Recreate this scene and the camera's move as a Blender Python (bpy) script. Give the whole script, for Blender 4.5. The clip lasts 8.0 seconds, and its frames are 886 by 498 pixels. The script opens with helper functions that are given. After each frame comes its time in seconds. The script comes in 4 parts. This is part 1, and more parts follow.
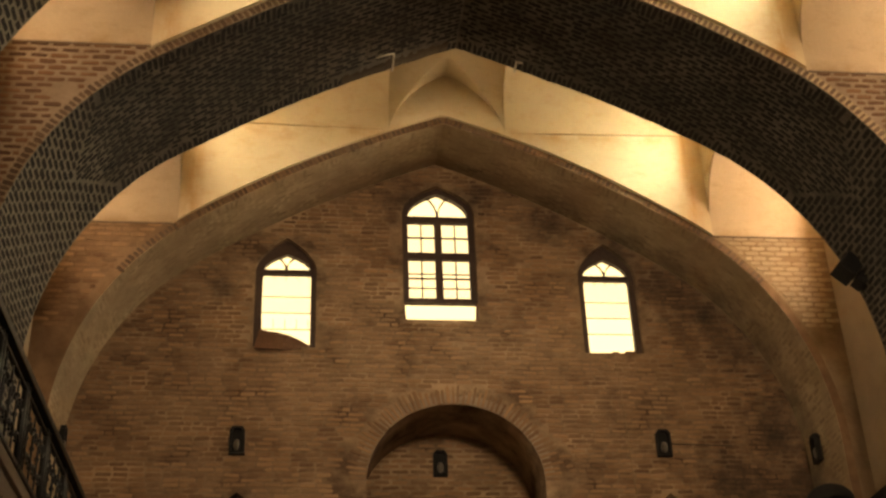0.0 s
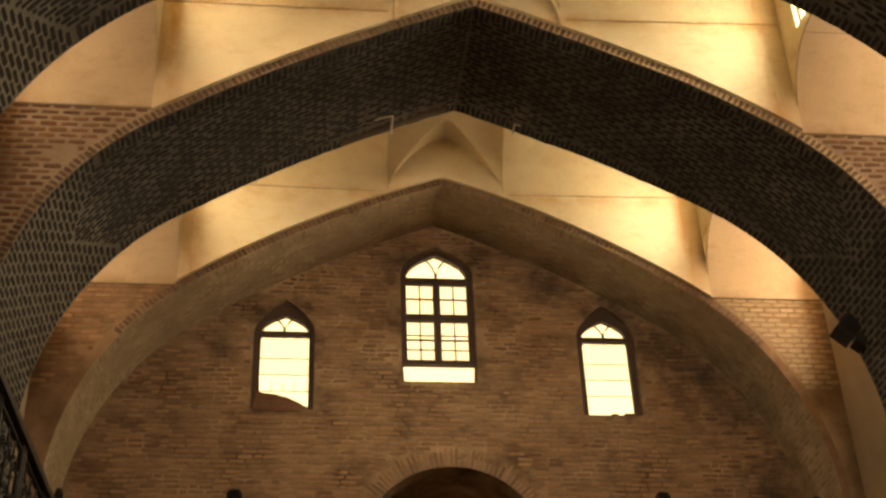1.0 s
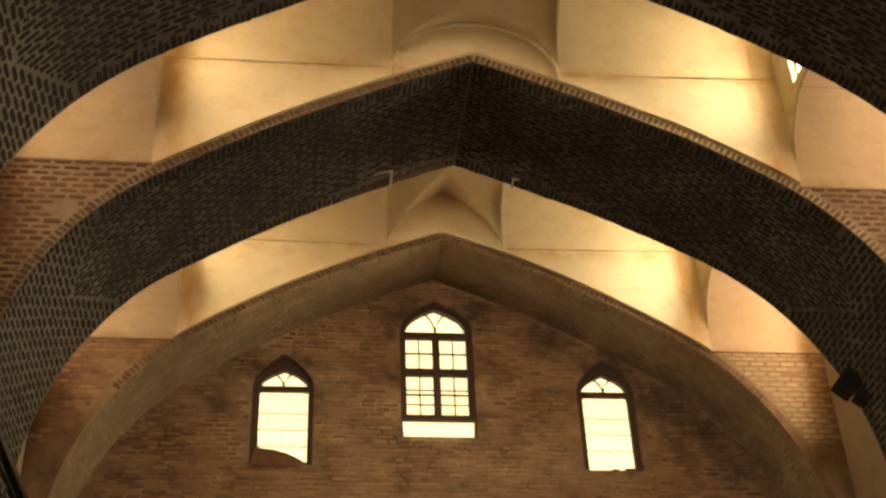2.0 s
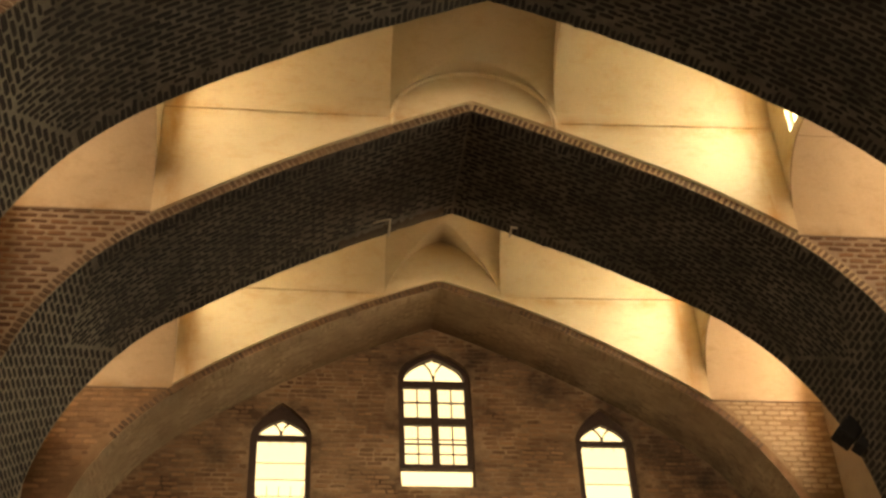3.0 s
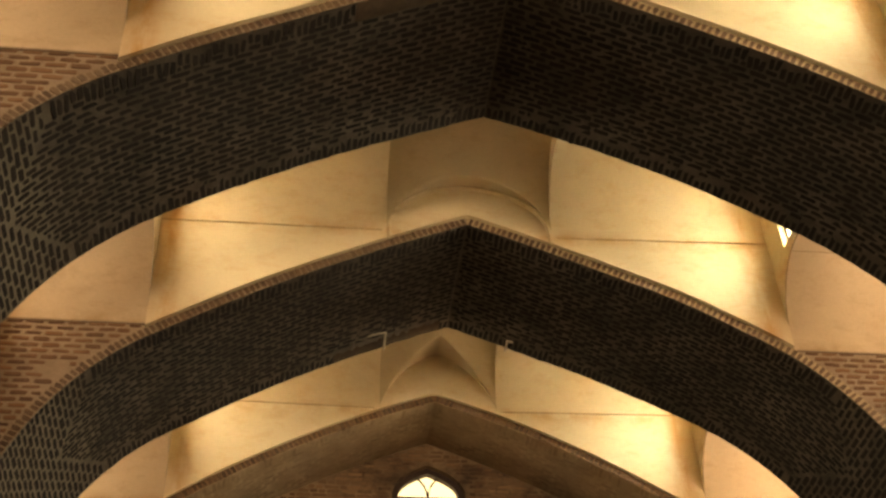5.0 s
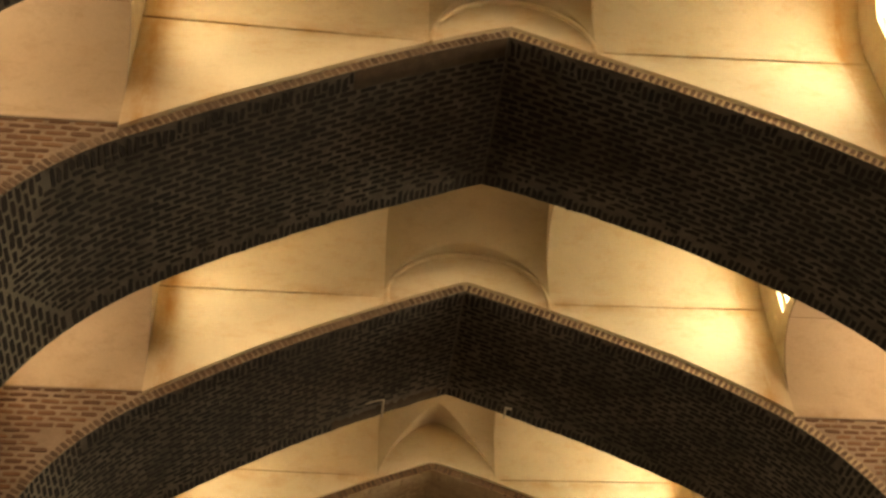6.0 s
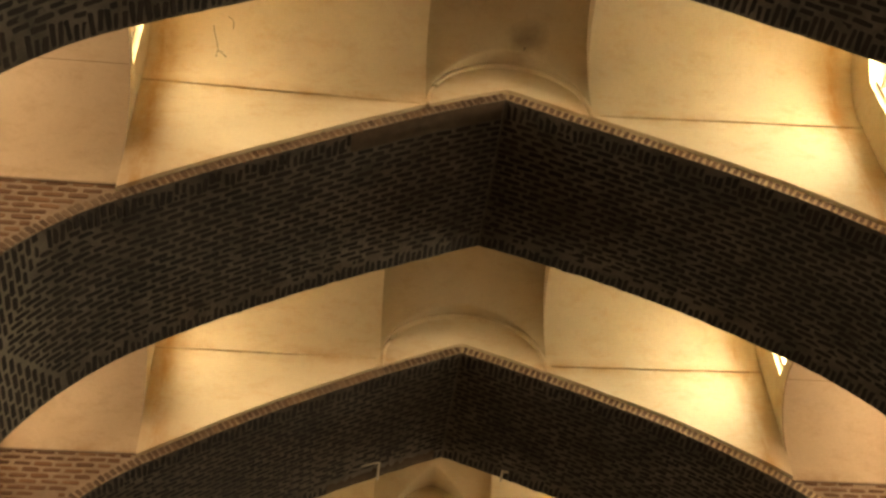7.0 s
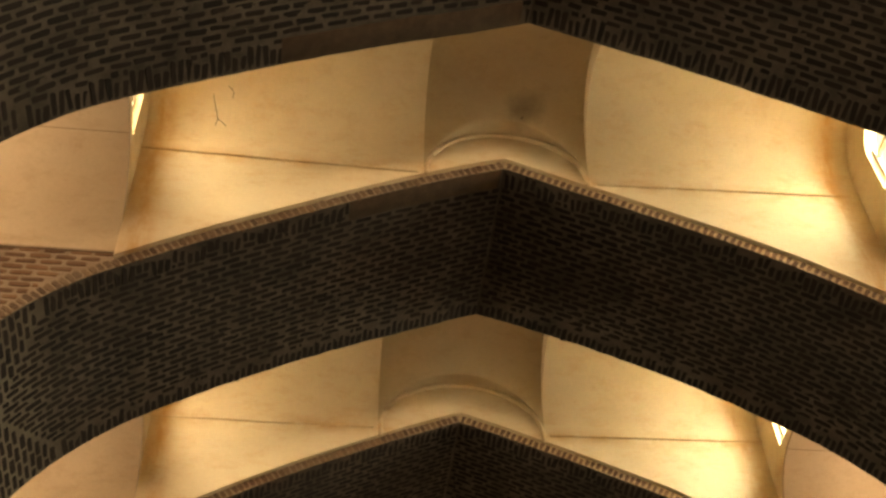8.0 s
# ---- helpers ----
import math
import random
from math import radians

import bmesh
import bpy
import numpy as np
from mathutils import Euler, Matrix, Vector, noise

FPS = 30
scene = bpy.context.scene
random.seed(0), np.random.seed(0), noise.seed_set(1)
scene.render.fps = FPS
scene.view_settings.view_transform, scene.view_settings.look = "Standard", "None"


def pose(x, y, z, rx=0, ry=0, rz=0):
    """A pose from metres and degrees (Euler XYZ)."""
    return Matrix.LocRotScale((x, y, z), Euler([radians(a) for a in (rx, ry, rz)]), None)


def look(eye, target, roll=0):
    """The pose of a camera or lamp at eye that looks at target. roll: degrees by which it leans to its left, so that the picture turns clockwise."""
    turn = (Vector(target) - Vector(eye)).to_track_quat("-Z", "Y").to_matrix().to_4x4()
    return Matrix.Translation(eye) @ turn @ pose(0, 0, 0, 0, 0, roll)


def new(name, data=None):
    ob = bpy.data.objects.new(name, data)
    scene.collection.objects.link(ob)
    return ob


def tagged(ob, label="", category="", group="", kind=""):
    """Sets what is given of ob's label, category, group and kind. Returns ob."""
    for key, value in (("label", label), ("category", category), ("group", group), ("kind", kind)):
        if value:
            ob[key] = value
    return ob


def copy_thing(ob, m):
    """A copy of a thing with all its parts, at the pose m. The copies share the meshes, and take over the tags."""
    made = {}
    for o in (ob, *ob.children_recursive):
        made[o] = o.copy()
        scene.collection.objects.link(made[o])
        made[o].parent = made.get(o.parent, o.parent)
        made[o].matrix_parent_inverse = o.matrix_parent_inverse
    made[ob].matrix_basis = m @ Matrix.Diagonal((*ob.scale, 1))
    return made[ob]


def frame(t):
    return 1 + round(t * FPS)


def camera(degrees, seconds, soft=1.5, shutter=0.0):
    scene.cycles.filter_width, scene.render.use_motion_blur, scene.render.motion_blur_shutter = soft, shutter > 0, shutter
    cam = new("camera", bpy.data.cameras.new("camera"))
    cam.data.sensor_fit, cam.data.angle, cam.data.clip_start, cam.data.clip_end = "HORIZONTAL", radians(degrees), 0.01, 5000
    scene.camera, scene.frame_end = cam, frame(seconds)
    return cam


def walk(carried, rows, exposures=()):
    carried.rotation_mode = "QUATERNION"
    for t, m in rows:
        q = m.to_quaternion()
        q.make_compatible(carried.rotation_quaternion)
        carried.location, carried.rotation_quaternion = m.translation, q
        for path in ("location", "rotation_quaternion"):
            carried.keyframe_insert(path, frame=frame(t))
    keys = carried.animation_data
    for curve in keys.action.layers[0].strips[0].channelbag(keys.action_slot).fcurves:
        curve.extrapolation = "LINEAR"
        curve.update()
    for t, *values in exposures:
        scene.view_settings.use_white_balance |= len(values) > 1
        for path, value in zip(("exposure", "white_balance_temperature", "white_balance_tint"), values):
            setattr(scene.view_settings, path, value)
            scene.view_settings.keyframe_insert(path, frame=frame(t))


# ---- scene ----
SOFT = 2.6
EXPOSE = [(0.0, 0.0, 8500, 16), (8.0, 0.0, 8500, 16)]
# The camera stands on its tripod beside the hall's axis and tilts up.
cam = camera(38.56, 8.0, soft=SOFT)
EYE = (-1.785, 0.0, 1.6)
ROWS = [
    (0.0, 29.770, -7.061, -2.224),
    (0.5, 31.098, -7.162, -2.199),
    (1.0, 32.543, -7.268, -2.321),
    (1.5, 33.814, -7.339, -2.410),
    (3.0, 37.170, -7.650, -2.665),
    (3.5, 38.226, -7.772, -2.690),
    (4.0, 39.491, -7.928, -2.723),
    (4.5, 40.818, -8.068, -2.626),
    (6.0, 45.287, -8.558, -3.094),
    (6.5, 46.625, -8.772, -3.165),
    (7.0, 48.060, -9.021, -3.352),
    (7.5, 49.458, -9.227, -3.429),
    (8.0, 51.137, -9.458, -3.605),
]
walk(cam, [(t, pose(*EYE, 0, 0, yaw) @ pose(0, 0, 0, 90 + pitch) @ pose(0, 0, 0, 0, 0, roll)) for t, pitch, yaw, roll in ROWS],
     EXPOSE)

# ---- world, sun, daylight in the openings ----
world = bpy.data.worlds.new("sky")
scene.world = world
world.use_nodes = True
wn = world.node_tree
sky = wn.nodes.new("ShaderNodeTexSky")
sky.sky_type, sky.sun_disc = "NISHITA", False
sky.sun_elevation, sky.sun_rotation = radians(50), radians(100)
wn.links.new(sky.outputs[0], wn.nodes["Background"].inputs[0])
wn.nodes["Background"].inputs[1].default_value = 0.12
sun = new("sun", bpy.data.lights.new("sun", "SUN"))
sun.data.energy, sun.data.angle, sun.data.color = 2.0, radians(0.5), (1.0, 0.92, 0.78)
sun.matrix_world = look((40, 4, 48), (0, 6, 0))
WARM = (1.0, 0.84, 0.64)
GOLD = (1.0, 0.955, 0.70)
PALE_GOLD = (0.93, 1.0, 0.80)
CLERE_W = (176, 345)        # watts: high windows, west and east
LUNETTE_W = (46, 60)      # small windows over the ledges, west and east
# Added, unseen sources: east doorways, rear windows, a narrow beam.
DOOR_W, REAR_W, BEAM_W = 22, 235, 50
COOL = (1.0, 0.92, 0.82)


def daylight(name, eye, target, w, h, watts, colour=WARM):
    """Sky light that fills one opening."""
    lamp = new(name, bpy.data.lights.new(name, "AREA"))
    lamp.data.shape, lamp.data.size, lamp.data.size_y = "RECTANGLE", w, h
    lamp.data.energy, lamp.data.color = watts, colour
    lamp.matrix_world = look(eye, target)
    return lamp


# ---- measures of the hall (metres) ----
D1, PERIOD, GAP = 13.864, 3.506, 1.534     # front of the end arch, arch to arch, clear width of a bay
BACK = 14.95                               # face of the end wall
WIDE = PERIOD - GAP                        # breadth of an arch
SIDE = 5.0                                 # half the width between the side walls
TOP = 12.75                                # roof
LEDGE, CROWN_OUT = 9.87, 10.85             # brick ledge and crown of the low side vaults
SPRINGS = [11.38, 11.32, 11.28, 11.28, 11.28]   # springing of the high vaults, bay by bay
TILTS = [(0.05, 0.05), (0.0, 0.075), (0.08, 0.11), (0.05, 0.05), (0.05, 0.05)]   # how far it climbs outwards, west and east
RISE_MID = 0.85                            # their rise
STEP = 3.40                                # half width of the stepped roof
STEP_EAST = 3.49                           # the same on the east side
MIDS = [(0.74, 0.83), (0.92, 0.96), (0.78, 0.80), (0.80, 0.80), (0.80, 0.80)]   # middle vaults, left and right of the axis
REAR = -9.0
ADDED_DOORS = [D1 - GAP / 2 - PERIOD * k for k in (1, 2, 3, 4)]      # unseen doorways added in the east wall


class Arc:
    """The pointed arch: a small circle at the haunch, a large one to the apex, upright below."""
    A, R1, TH, R2, Z0 = 4.711, 3.429, 0.9773, 15.184, 7.1115

    def __init__(self, grow=0.0):
        c1 = (self.A - self.R1, self.Z0)
        self.c1, self.r1, self.r2 = c1, self.R1 + grow, self.R2 + grow
        e = (c1[0] + self.R1 * math.cos(self.TH), c1[1] + self.R1 * math.sin(self.TH))
        self.c2 = (e[0] - self.R2 * math.cos(self.TH), e[1] - self.R2 * math.sin(self.TH))
        self.end = math.acos(-self.c2[0] / self.r2)
        self.s1 = self.r2 * (self.end - self.TH)
        self.s2 = self.s1 + self.r1 * self.TH

    def at(self, s):
        """Place (u, z) and outward angle at the length s down from the apex (right half)."""
        if s < self.s1:
            a = self.end - s / self.r2
            return self.c2[0] + self.r2 * math.cos(a), self.c2[1] + self.r2 * math.sin(a), a
        if s < self.s2:
            a = self.TH - (s - self.s1) / self.r1
            return self.c1[0] + self.r1 * math.cos(a), self.c1[1] + self.r1 * math.sin(a), a
        return self.c1[0] + self.r1, self.c1[1] - (s - self.s2), 0.0

    def half(self, z):
        """Half width at the height z."""
        if z <= self.c1[1]:
            return self.c1[0] + self.r1
        ze = self.c1[1] + self.r1 * math.sin(self.TH)
        c, r = (self.c1, self.r1) if z <= ze else (self.c2, self.r2)
        k = r * r - (z - c[1]) ** 2
        return max(0.0, c[0] + math.sqrt(k)) if k > 0 else 0.0

    def height(self, u):
        """Height at the distance u from the axis."""
        lo, hi = self.c1[1], self.c2[1] + self.r2 + 0.5
        for _ in range(36):
            c = (lo + hi) / 2
            lo, hi = (c, hi) if self.half(c) > u else (lo, c)
        return lo

    def line(self, steps=28, foot=None):
        """Points (u, z) from the left foot over the apex to the right foot."""
        ss = [self.s1 * i / steps for i in range(steps + 1)] + [self.s1 + (self.s2 - self.s1) * i / steps for i in range(1, steps + 1)]
        right = [self.at(s)[:2] for s in ss]
        if foot is not None:
            right.append((self.c1[0] + self.r1, foot))
        return [(-u, z) for u, z in right[:0:-1]] + right


ARC = Arc()
RING = 0.105
EXTRA = Arc(RING)
# Settlement: how far the front and back edges of the arches lie over or under the drawn curve, along the axis u.
SAG = {
    (0, 0): ((-3.5, -0.02), (-1.5, -0.03), (0.0, -0.055), (1.5, -0.01), (3.0, 0.0)),
    (1, 0): ((-4.4, -0.06), (-3.0, -0.135), (-1.3, -0.135), (-0.5, -0.11), (0.0, -0.085), (1.0, -0.08), (1.7, -0.05), (2.3, 0.0), (3.5, 0.03)),
    (1, 1): ((-3.6, 0.0), (-3.0, -0.035), (-1.0, -0.03), (0.0, 0.0), (0.9, 0.0), (1.9, 0.065), (2.6, 0.11), (3.1, 0.15), (4.2, 0.17)),
    (2, 0): ((-4.4, -0.08), (-3.3, -0.15), (-2.0, -0.175), (-0.5, -0.10), (0.0, -0.085), (0.6, -0.13), (1.6, -0.11), (2.6, -0.06), (3.6, -0.04)),
    (2, 1): ((-0.6, 0.0), (0.0, 0.035), (0.6, 0.06), (2.0, 0.12), (4.2, 0.13)),
    (3, 1): ((-3.5, -0.03), (-2.5, -0.08), (-0.5, -0.07), (0.0, -0.01), (0.5, -0.05), (2.0, -0.06), (3.2, 0.0)),
}


def sag(k, face, u):
    """Lift of the front (0) or back (1) edge of arch k at the distance u."""
    rows = SAG.get((k, face))
    if not rows:
        return 0.0
    worn = 0.011 * noise.noise((u * 5.0, k * 3.1, 0.0)) + 0.008 * noise.noise((u * 14.0, k * 5.7, 1.0)) if face else 0.0
    if u <= rows[0][0]:
        return rows[0][1] + worn
    for (a, p), (b, q) in zip(rows, rows[1:]):
        if u <= b:
            return p + (q - p) * (u - a) / (b - a) + worn
    return rows[-1][1] + worn


def ring_half(k, sx, z):
    """Half width of the outer curve of arch k's front at the height z."""
    u = EXTRA.half(z)
    return EXTRA.half(z - sag(k, 0, sx * u))


# ---- materials ----
def mat(name):
    m = bpy.data.materials.new(name)
    m.use_nodes = True
    n = m.node_tree
    return m, n, n.nodes["Principled BSDF"]


def link(n, a, b):
    n.links.new(a, b)


def noise_tex(n, scale, detail=6.0, rough=0.6, stretch=(1, 1, 1)):
    geo = n.nodes.new("ShaderNodeNewGeometry")
    mp = n.nodes.new("ShaderNodeMapping")
    mp.inputs["Scale"].default_value = stretch
    link(n, geo.outputs["Position"], mp.inputs[0])
    t = n.nodes.new("ShaderNodeTexNoise")
    t.inputs["Scale"].default_value, t.inputs["Detail"].default_value, t.inputs["Roughness"].default_value = scale, detail, rough
    link(n, mp.outputs[0], t.inputs["Vector"])
    return t.outputs["Fac"]


def ramp(n, fac, stops):
    r = n.nodes.new("ShaderNodeValToRGB")
    e = r.color_ramp.elements
    while len(e) < len(stops):
        e.new(0.5)
    for i, (p, c) in enumerate(stops):
        e[i].position = p
        e[i].color = (*c, 1) if len(c) == 3 else (c[0], c[0], c[0], 1)
    link(n, fac, r.inputs[0])
    return r.outputs[0]


def mix(n, fac, a, b, mode="MIX"):
    x = n.nodes.new("ShaderNodeMix")
    x.data_type, x.blend_type = "RGBA", mode
    for v, k in ((fac, 0), (a, 6), (b, 7)):
        if isinstance(v, (int, float)):
            x.inputs[k].default_value = v
        elif isinstance(v, tuple):
            x.inputs[k].default_value = (*v, 1)
        else:
            link(n, v, x.inputs[k])
    return x.outputs[2]


def bump(n, bsdf, h, strength, dist=0.01):
    b = n.nodes.new("ShaderNodeBump")
    b.inputs["Strength"].default_value, b.inputs["Distance"].default_value = strength, dist
    link(n, h, b.inputs["Height"])
    link(n, b.outputs[0], bsdf.inputs["Normal"])


def math_node(n, op, a, b=0.0):
    x = n.nodes.new("ShaderNodeMath")
    x.operation = op
    for v, k in ((a, 0), (b, 1)):
        if isinstance(v, (int, float)):
            x.inputs[k].default_value = v
        else:
            link(n, v, x.inputs[k])
    return x.outputs[0]


def piece_random(n):
    """One random number a piece, whether it is an object or an island."""
    o = n.nodes.new("ShaderNodeObjectInfo")
    g = n.nodes.new("ShaderNodeNewGeometry")
    return math_node(n, "FRACT", math_node(n, "ADD", o.outputs["Random"], g.outputs["Random Per Island"]))


# Soot along the arch; the last three spots paint shade at lower right.
SOOT_SHADE_SPOTS = [(2.5, 10.15, 0.55), (3.1, 9.75, 0.65), (3.65, 9.3, 0.7), (4.1, 8.7, 0.6), (4.45, 8.0, 0.5), (1.6, 10.65, 0.5), (0.5, 11.0, 0.5), (-0.5, 10.95, 0.45), (-2.85, 9.5, 0.3), (4.3, 7.5, 0.7), (3.7, 6.9, 0.9), (4.6, 6.8, 0.8)]


def soot_and_shade(n, base, soot, most):
    """Old soot stains, and shade painted at lower right, with ragged edges on the end wall."""
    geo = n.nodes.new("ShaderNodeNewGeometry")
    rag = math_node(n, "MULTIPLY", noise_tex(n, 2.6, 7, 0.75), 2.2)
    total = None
    for u, z, r in SOOT_SHADE_SPOTS:
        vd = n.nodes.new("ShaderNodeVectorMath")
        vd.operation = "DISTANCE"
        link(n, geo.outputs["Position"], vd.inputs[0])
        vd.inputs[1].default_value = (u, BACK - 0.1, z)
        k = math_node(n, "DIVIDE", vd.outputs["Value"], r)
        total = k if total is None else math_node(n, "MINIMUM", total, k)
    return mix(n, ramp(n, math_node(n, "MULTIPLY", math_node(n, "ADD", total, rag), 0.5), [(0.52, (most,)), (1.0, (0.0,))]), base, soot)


def brick_material(name, dark, light, dust, smoke_shade=0.0):
    m, n, b = mat(name)
    base = ramp(n, piece_random(n), [(0.0, dark), (0.6, tuple((x + y) / 2 for x, y in zip(dark, light))), (1.0, light)])
    grain = noise_tex(n, 60, 5, 0.7)
    base = mix(n, ramp(n, noise_tex(n, 1.3, 5, 0.65), [(0.45, (0.0,)), (0.75, (0.55,))]), base, dust)
    base = mix(n, ramp(n, noise_tex(n, 0.8, 6, 0.7, (1, 1, 0.7)), [(0.52, (0.0,)), (0.72, (0.6,))]), base, tuple(x * 0.6 for x in dark))
    base = mix(n, 0.55, base, ramp(n, grain, [(0.25, (0.45,)), (0.75, (1.0,))]), "MULTIPLY")
    if smoke_shade:
        base = soot_and_shade(n, base, (0.035, 0.024, 0.016), smoke_shade)
    link(n, base, b.inputs["Base Color"])
    b.inputs["Roughness"].default_value = 0.9
    bump(n, b, grain, 0.6, 0.006)
    return m


def mortar_material(name, a, c, soot, scale=2.2, stretch=(1, 1, 1), smoke_shade=0.0, lit_lime=None):
    m, n, b = mat(name)
    base = ramp(n, noise_tex(n, scale, 6, 0.7, stretch), [(0.36, a), (0.64, c)])
    base = mix(n, ramp(n, noise_tex(n, 0.7, 4, 0.6), [(0.5, (0.0,)), (0.75, (0.6,))]), base, soot)
    grain = noise_tex(n, 90, 5, 0.7)
    if lit_lime:
        # paler lime joints along the western haunches, brightened in colour for the light they catch
        geo = n.nodes.new("ShaderNodeNewGeometry")
        sep = n.nodes.new("ShaderNodeSeparateXYZ")
        link(n, geo.outputs["Position"], sep.inputs[0])
        side = math_node(n, "SUBTRACT", math_node(n, "MULTIPLY", noise_tex(n, 2.0, 5, 0.6), 0.5), sep.outputs[0])
        base = mix(n, ramp(n, math_node(n, "MULTIPLY", side, 0.2), [(0.82, (0.0,)), (0.90, (0.8,))]), base, lit_lime)
    base = mix(n, 0.4, base, ramp(n, grain, [(0.3, (0.5,)), (0.7, (1.0,))]), "MULTIPLY")
    if smoke_shade:
        base = soot_and_shade(n, base, (0.035, 0.024, 0.016), smoke_shade)
    link(n, base, b.inputs["Base Color"])
    b.inputs["Roughness"].default_value = 0.95
    bump(n, b, grain, 0.5, 0.008)
    return m


def plaster_material(name, a, c, stain, z_stain=None):
    """Limewash with blotches and rusty water stains that start at the springing line."""
    m, n, b = mat(name)
    base = ramp(n, noise_tex(n, 0.9, 6, 0.6), [(0.3, a), (0.7, c)])
    streak = ramp(n, noise_tex(n, 4.5, 8, 0.72, (0.8, 1.0, 1.5)), [(0.50, (0.0,)), (0.75, (1.0,))])
    if z_stain is not None:
        geo = n.nodes.new("ShaderNodeNewGeometry")
        sep = n.nodes.new("ShaderNodeSeparateXYZ")
        link(n, geo.outputs["Position"], sep.inputs[0])
        off = math_node(n, "ABSOLUTE", math_node(n, "SUBTRACT", sep.outputs[2], z_stain + 0.02))
        band = ramp(n, off, [(0.0, (1.0,)), (0.16, (0.0,))])
        wob = ramp(n, noise_tex(n, 2.4, 5, 0.65), [(0.42, (0.0,)), (0.68, (0.8,))])
        base = mix(n, math_node(n, "MULTIPLY", band, wob), base, stain)
        far = math_node(n, "ABSOLUTE", math_node(n, "SUBTRACT", math_node(n, "ABSOLUTE", sep.outputs[0]), 3.26))
        edge = ramp(n, far, [(0.0, (0.85,)), (0.17, (0.0,))])
        drip = ramp(n, noise_tex(n, 2.0, 6, 0.7, (2.0, 1.0, 0.6)), [(0.38, (0.0,)), (0.60, (1.0,))])
        base = mix(n, math_node(n, "MULTIPLY", edge, drip), base, stain)
    base = mix(n, math_node(n, "MULTIPLY", streak, 0.42), base, stain)
    if z_stain is not None and z_stain > 11.2:
        vd = n.nodes.new("ShaderNodeVectorMath")
        vd.operation = "DISTANCE"
        link(n, geo.outputs["Position"], vd.inputs[0])
        vd.inputs[1].default_value = (0.20, 6.60, 12.18)
        ring = ramp(n, math_node(n, "ADD", vd.outputs["Value"], math_node(n, "MULTIPLY", noise_tex(n, 5, 5, 0.7), 0.22)), [(0.13, (0.75,)), (0.36, (0.0,))])
        base = mix(n, ring, base, (0.09, 0.065, 0.04))
    fine = noise_tex(n, 35, 6, 0.65)
    base = mix(n, 0.16, base, ramp(n, fine, [(0.3, (0.55,)), (0.7, (1.0,))]), "MULTIPLY")
    link(n, base, b.inputs["Base Color"])
    b.inputs["Roughness"].default_value = 0.85
    bump(n, b, noise_tex(n, 7, 6, 0.6), 0.25, 0.02)
    return m


def plain_material(name, colour, rough=0.6, metal=0.0, vary=0.3, scale=25):
    m, n, b = mat(name)
    k = noise_tex(n, scale, 6, 0.65)
    lo = tuple(c * (1 - vary) for c in colour)
    link(n, ramp(n, k, [(0.3, lo), (0.7, colour)]), b.inputs["Base Color"])
    link(n, ramp(n, k, [(0.2, (min(1, rough + 0.15),)), (0.8, (max(0.05, rough - 0.1),))]), b.inputs["Roughness"])
    b.inputs["Metallic"].default_value = metal
    bump(n, b, k, 0.2, 0.003)
    return m


# Underside bricks and joints: shade below the arches is put into these dark tones.
M_BRICK_DARK = brick_material("shaded_brick", (0.009, 0.006, 0.0045), (0.029, 0.019, 0.013), (0.052, 0.037, 0.026))
M_BRICK = brick_material("ochre_brick", (0.115, 0.052, 0.026), (0.27, 0.135, 0.066), (0.36, 0.22, 0.13))
M_BRICK_RING = brick_material("ring_brick", (0.10, 0.058, 0.034), (0.22, 0.135, 0.08), (0.36, 0.26, 0.175))
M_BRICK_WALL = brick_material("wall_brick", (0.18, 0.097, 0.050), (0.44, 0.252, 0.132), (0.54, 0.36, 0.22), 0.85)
M_MORTAR = mortar_material("grey_mortar", (0.062, 0.053, 0.042), (0.158, 0.134, 0.106), (0.052, 0.042, 0.032), lit_lime=(0.27, 0.235, 0.185))
M_MORTAR_OLD = mortar_material("old_plaster", (0.38, 0.27, 0.165), (0.58, 0.44, 0.28), (0.24, 0.16, 0.095), smoke_shade=0.65)
M_MORTAR_LIGHT = mortar_material("lime_mortar", (0.26, 0.185, 0.125), (0.40, 0.30, 0.21), (0.20, 0.13, 0.08))
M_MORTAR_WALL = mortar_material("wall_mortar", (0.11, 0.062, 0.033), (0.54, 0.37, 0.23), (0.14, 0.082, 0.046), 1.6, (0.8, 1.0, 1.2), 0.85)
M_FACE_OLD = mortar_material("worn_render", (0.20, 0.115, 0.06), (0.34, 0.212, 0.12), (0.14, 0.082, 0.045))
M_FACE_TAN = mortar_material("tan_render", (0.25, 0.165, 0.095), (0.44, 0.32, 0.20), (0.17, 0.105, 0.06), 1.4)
M_BRICK_OLD = brick_material("worn_brick", (0.36, 0.25, 0.15), (0.50, 0.37, 0.23), (0.56, 0.42, 0.27), 0.65)
# Pale east spandrel brick, its tone raised for the window light on it.
M_BRICK_PALE = brick_material("lit_pale_brick", (0.40, 0.29, 0.18), (0.58, 0.45, 0.30), (0.66, 0.53, 0.36))
M_PLASTER = plaster_material("limewash", (0.68, 0.545, 0.352), (0.78, 0.642, 0.432), (0.58, 0.31, 0.11), 11.31)
# Limewash of the middle vaults, with their shade put into the colour.
M_GROIN = plaster_material("shaded_limewash", (0.50, 0.385, 0.24), (0.62, 0.49, 0.31), (0.36, 0.22, 0.10), 11.31)
M_PLASTER_SIDE = plaster_material("dusty_limewash", (0.60, 0.465, 0.31), (0.70, 0.56, 0.385), (0.42, 0.26, 0.12), LEDGE)
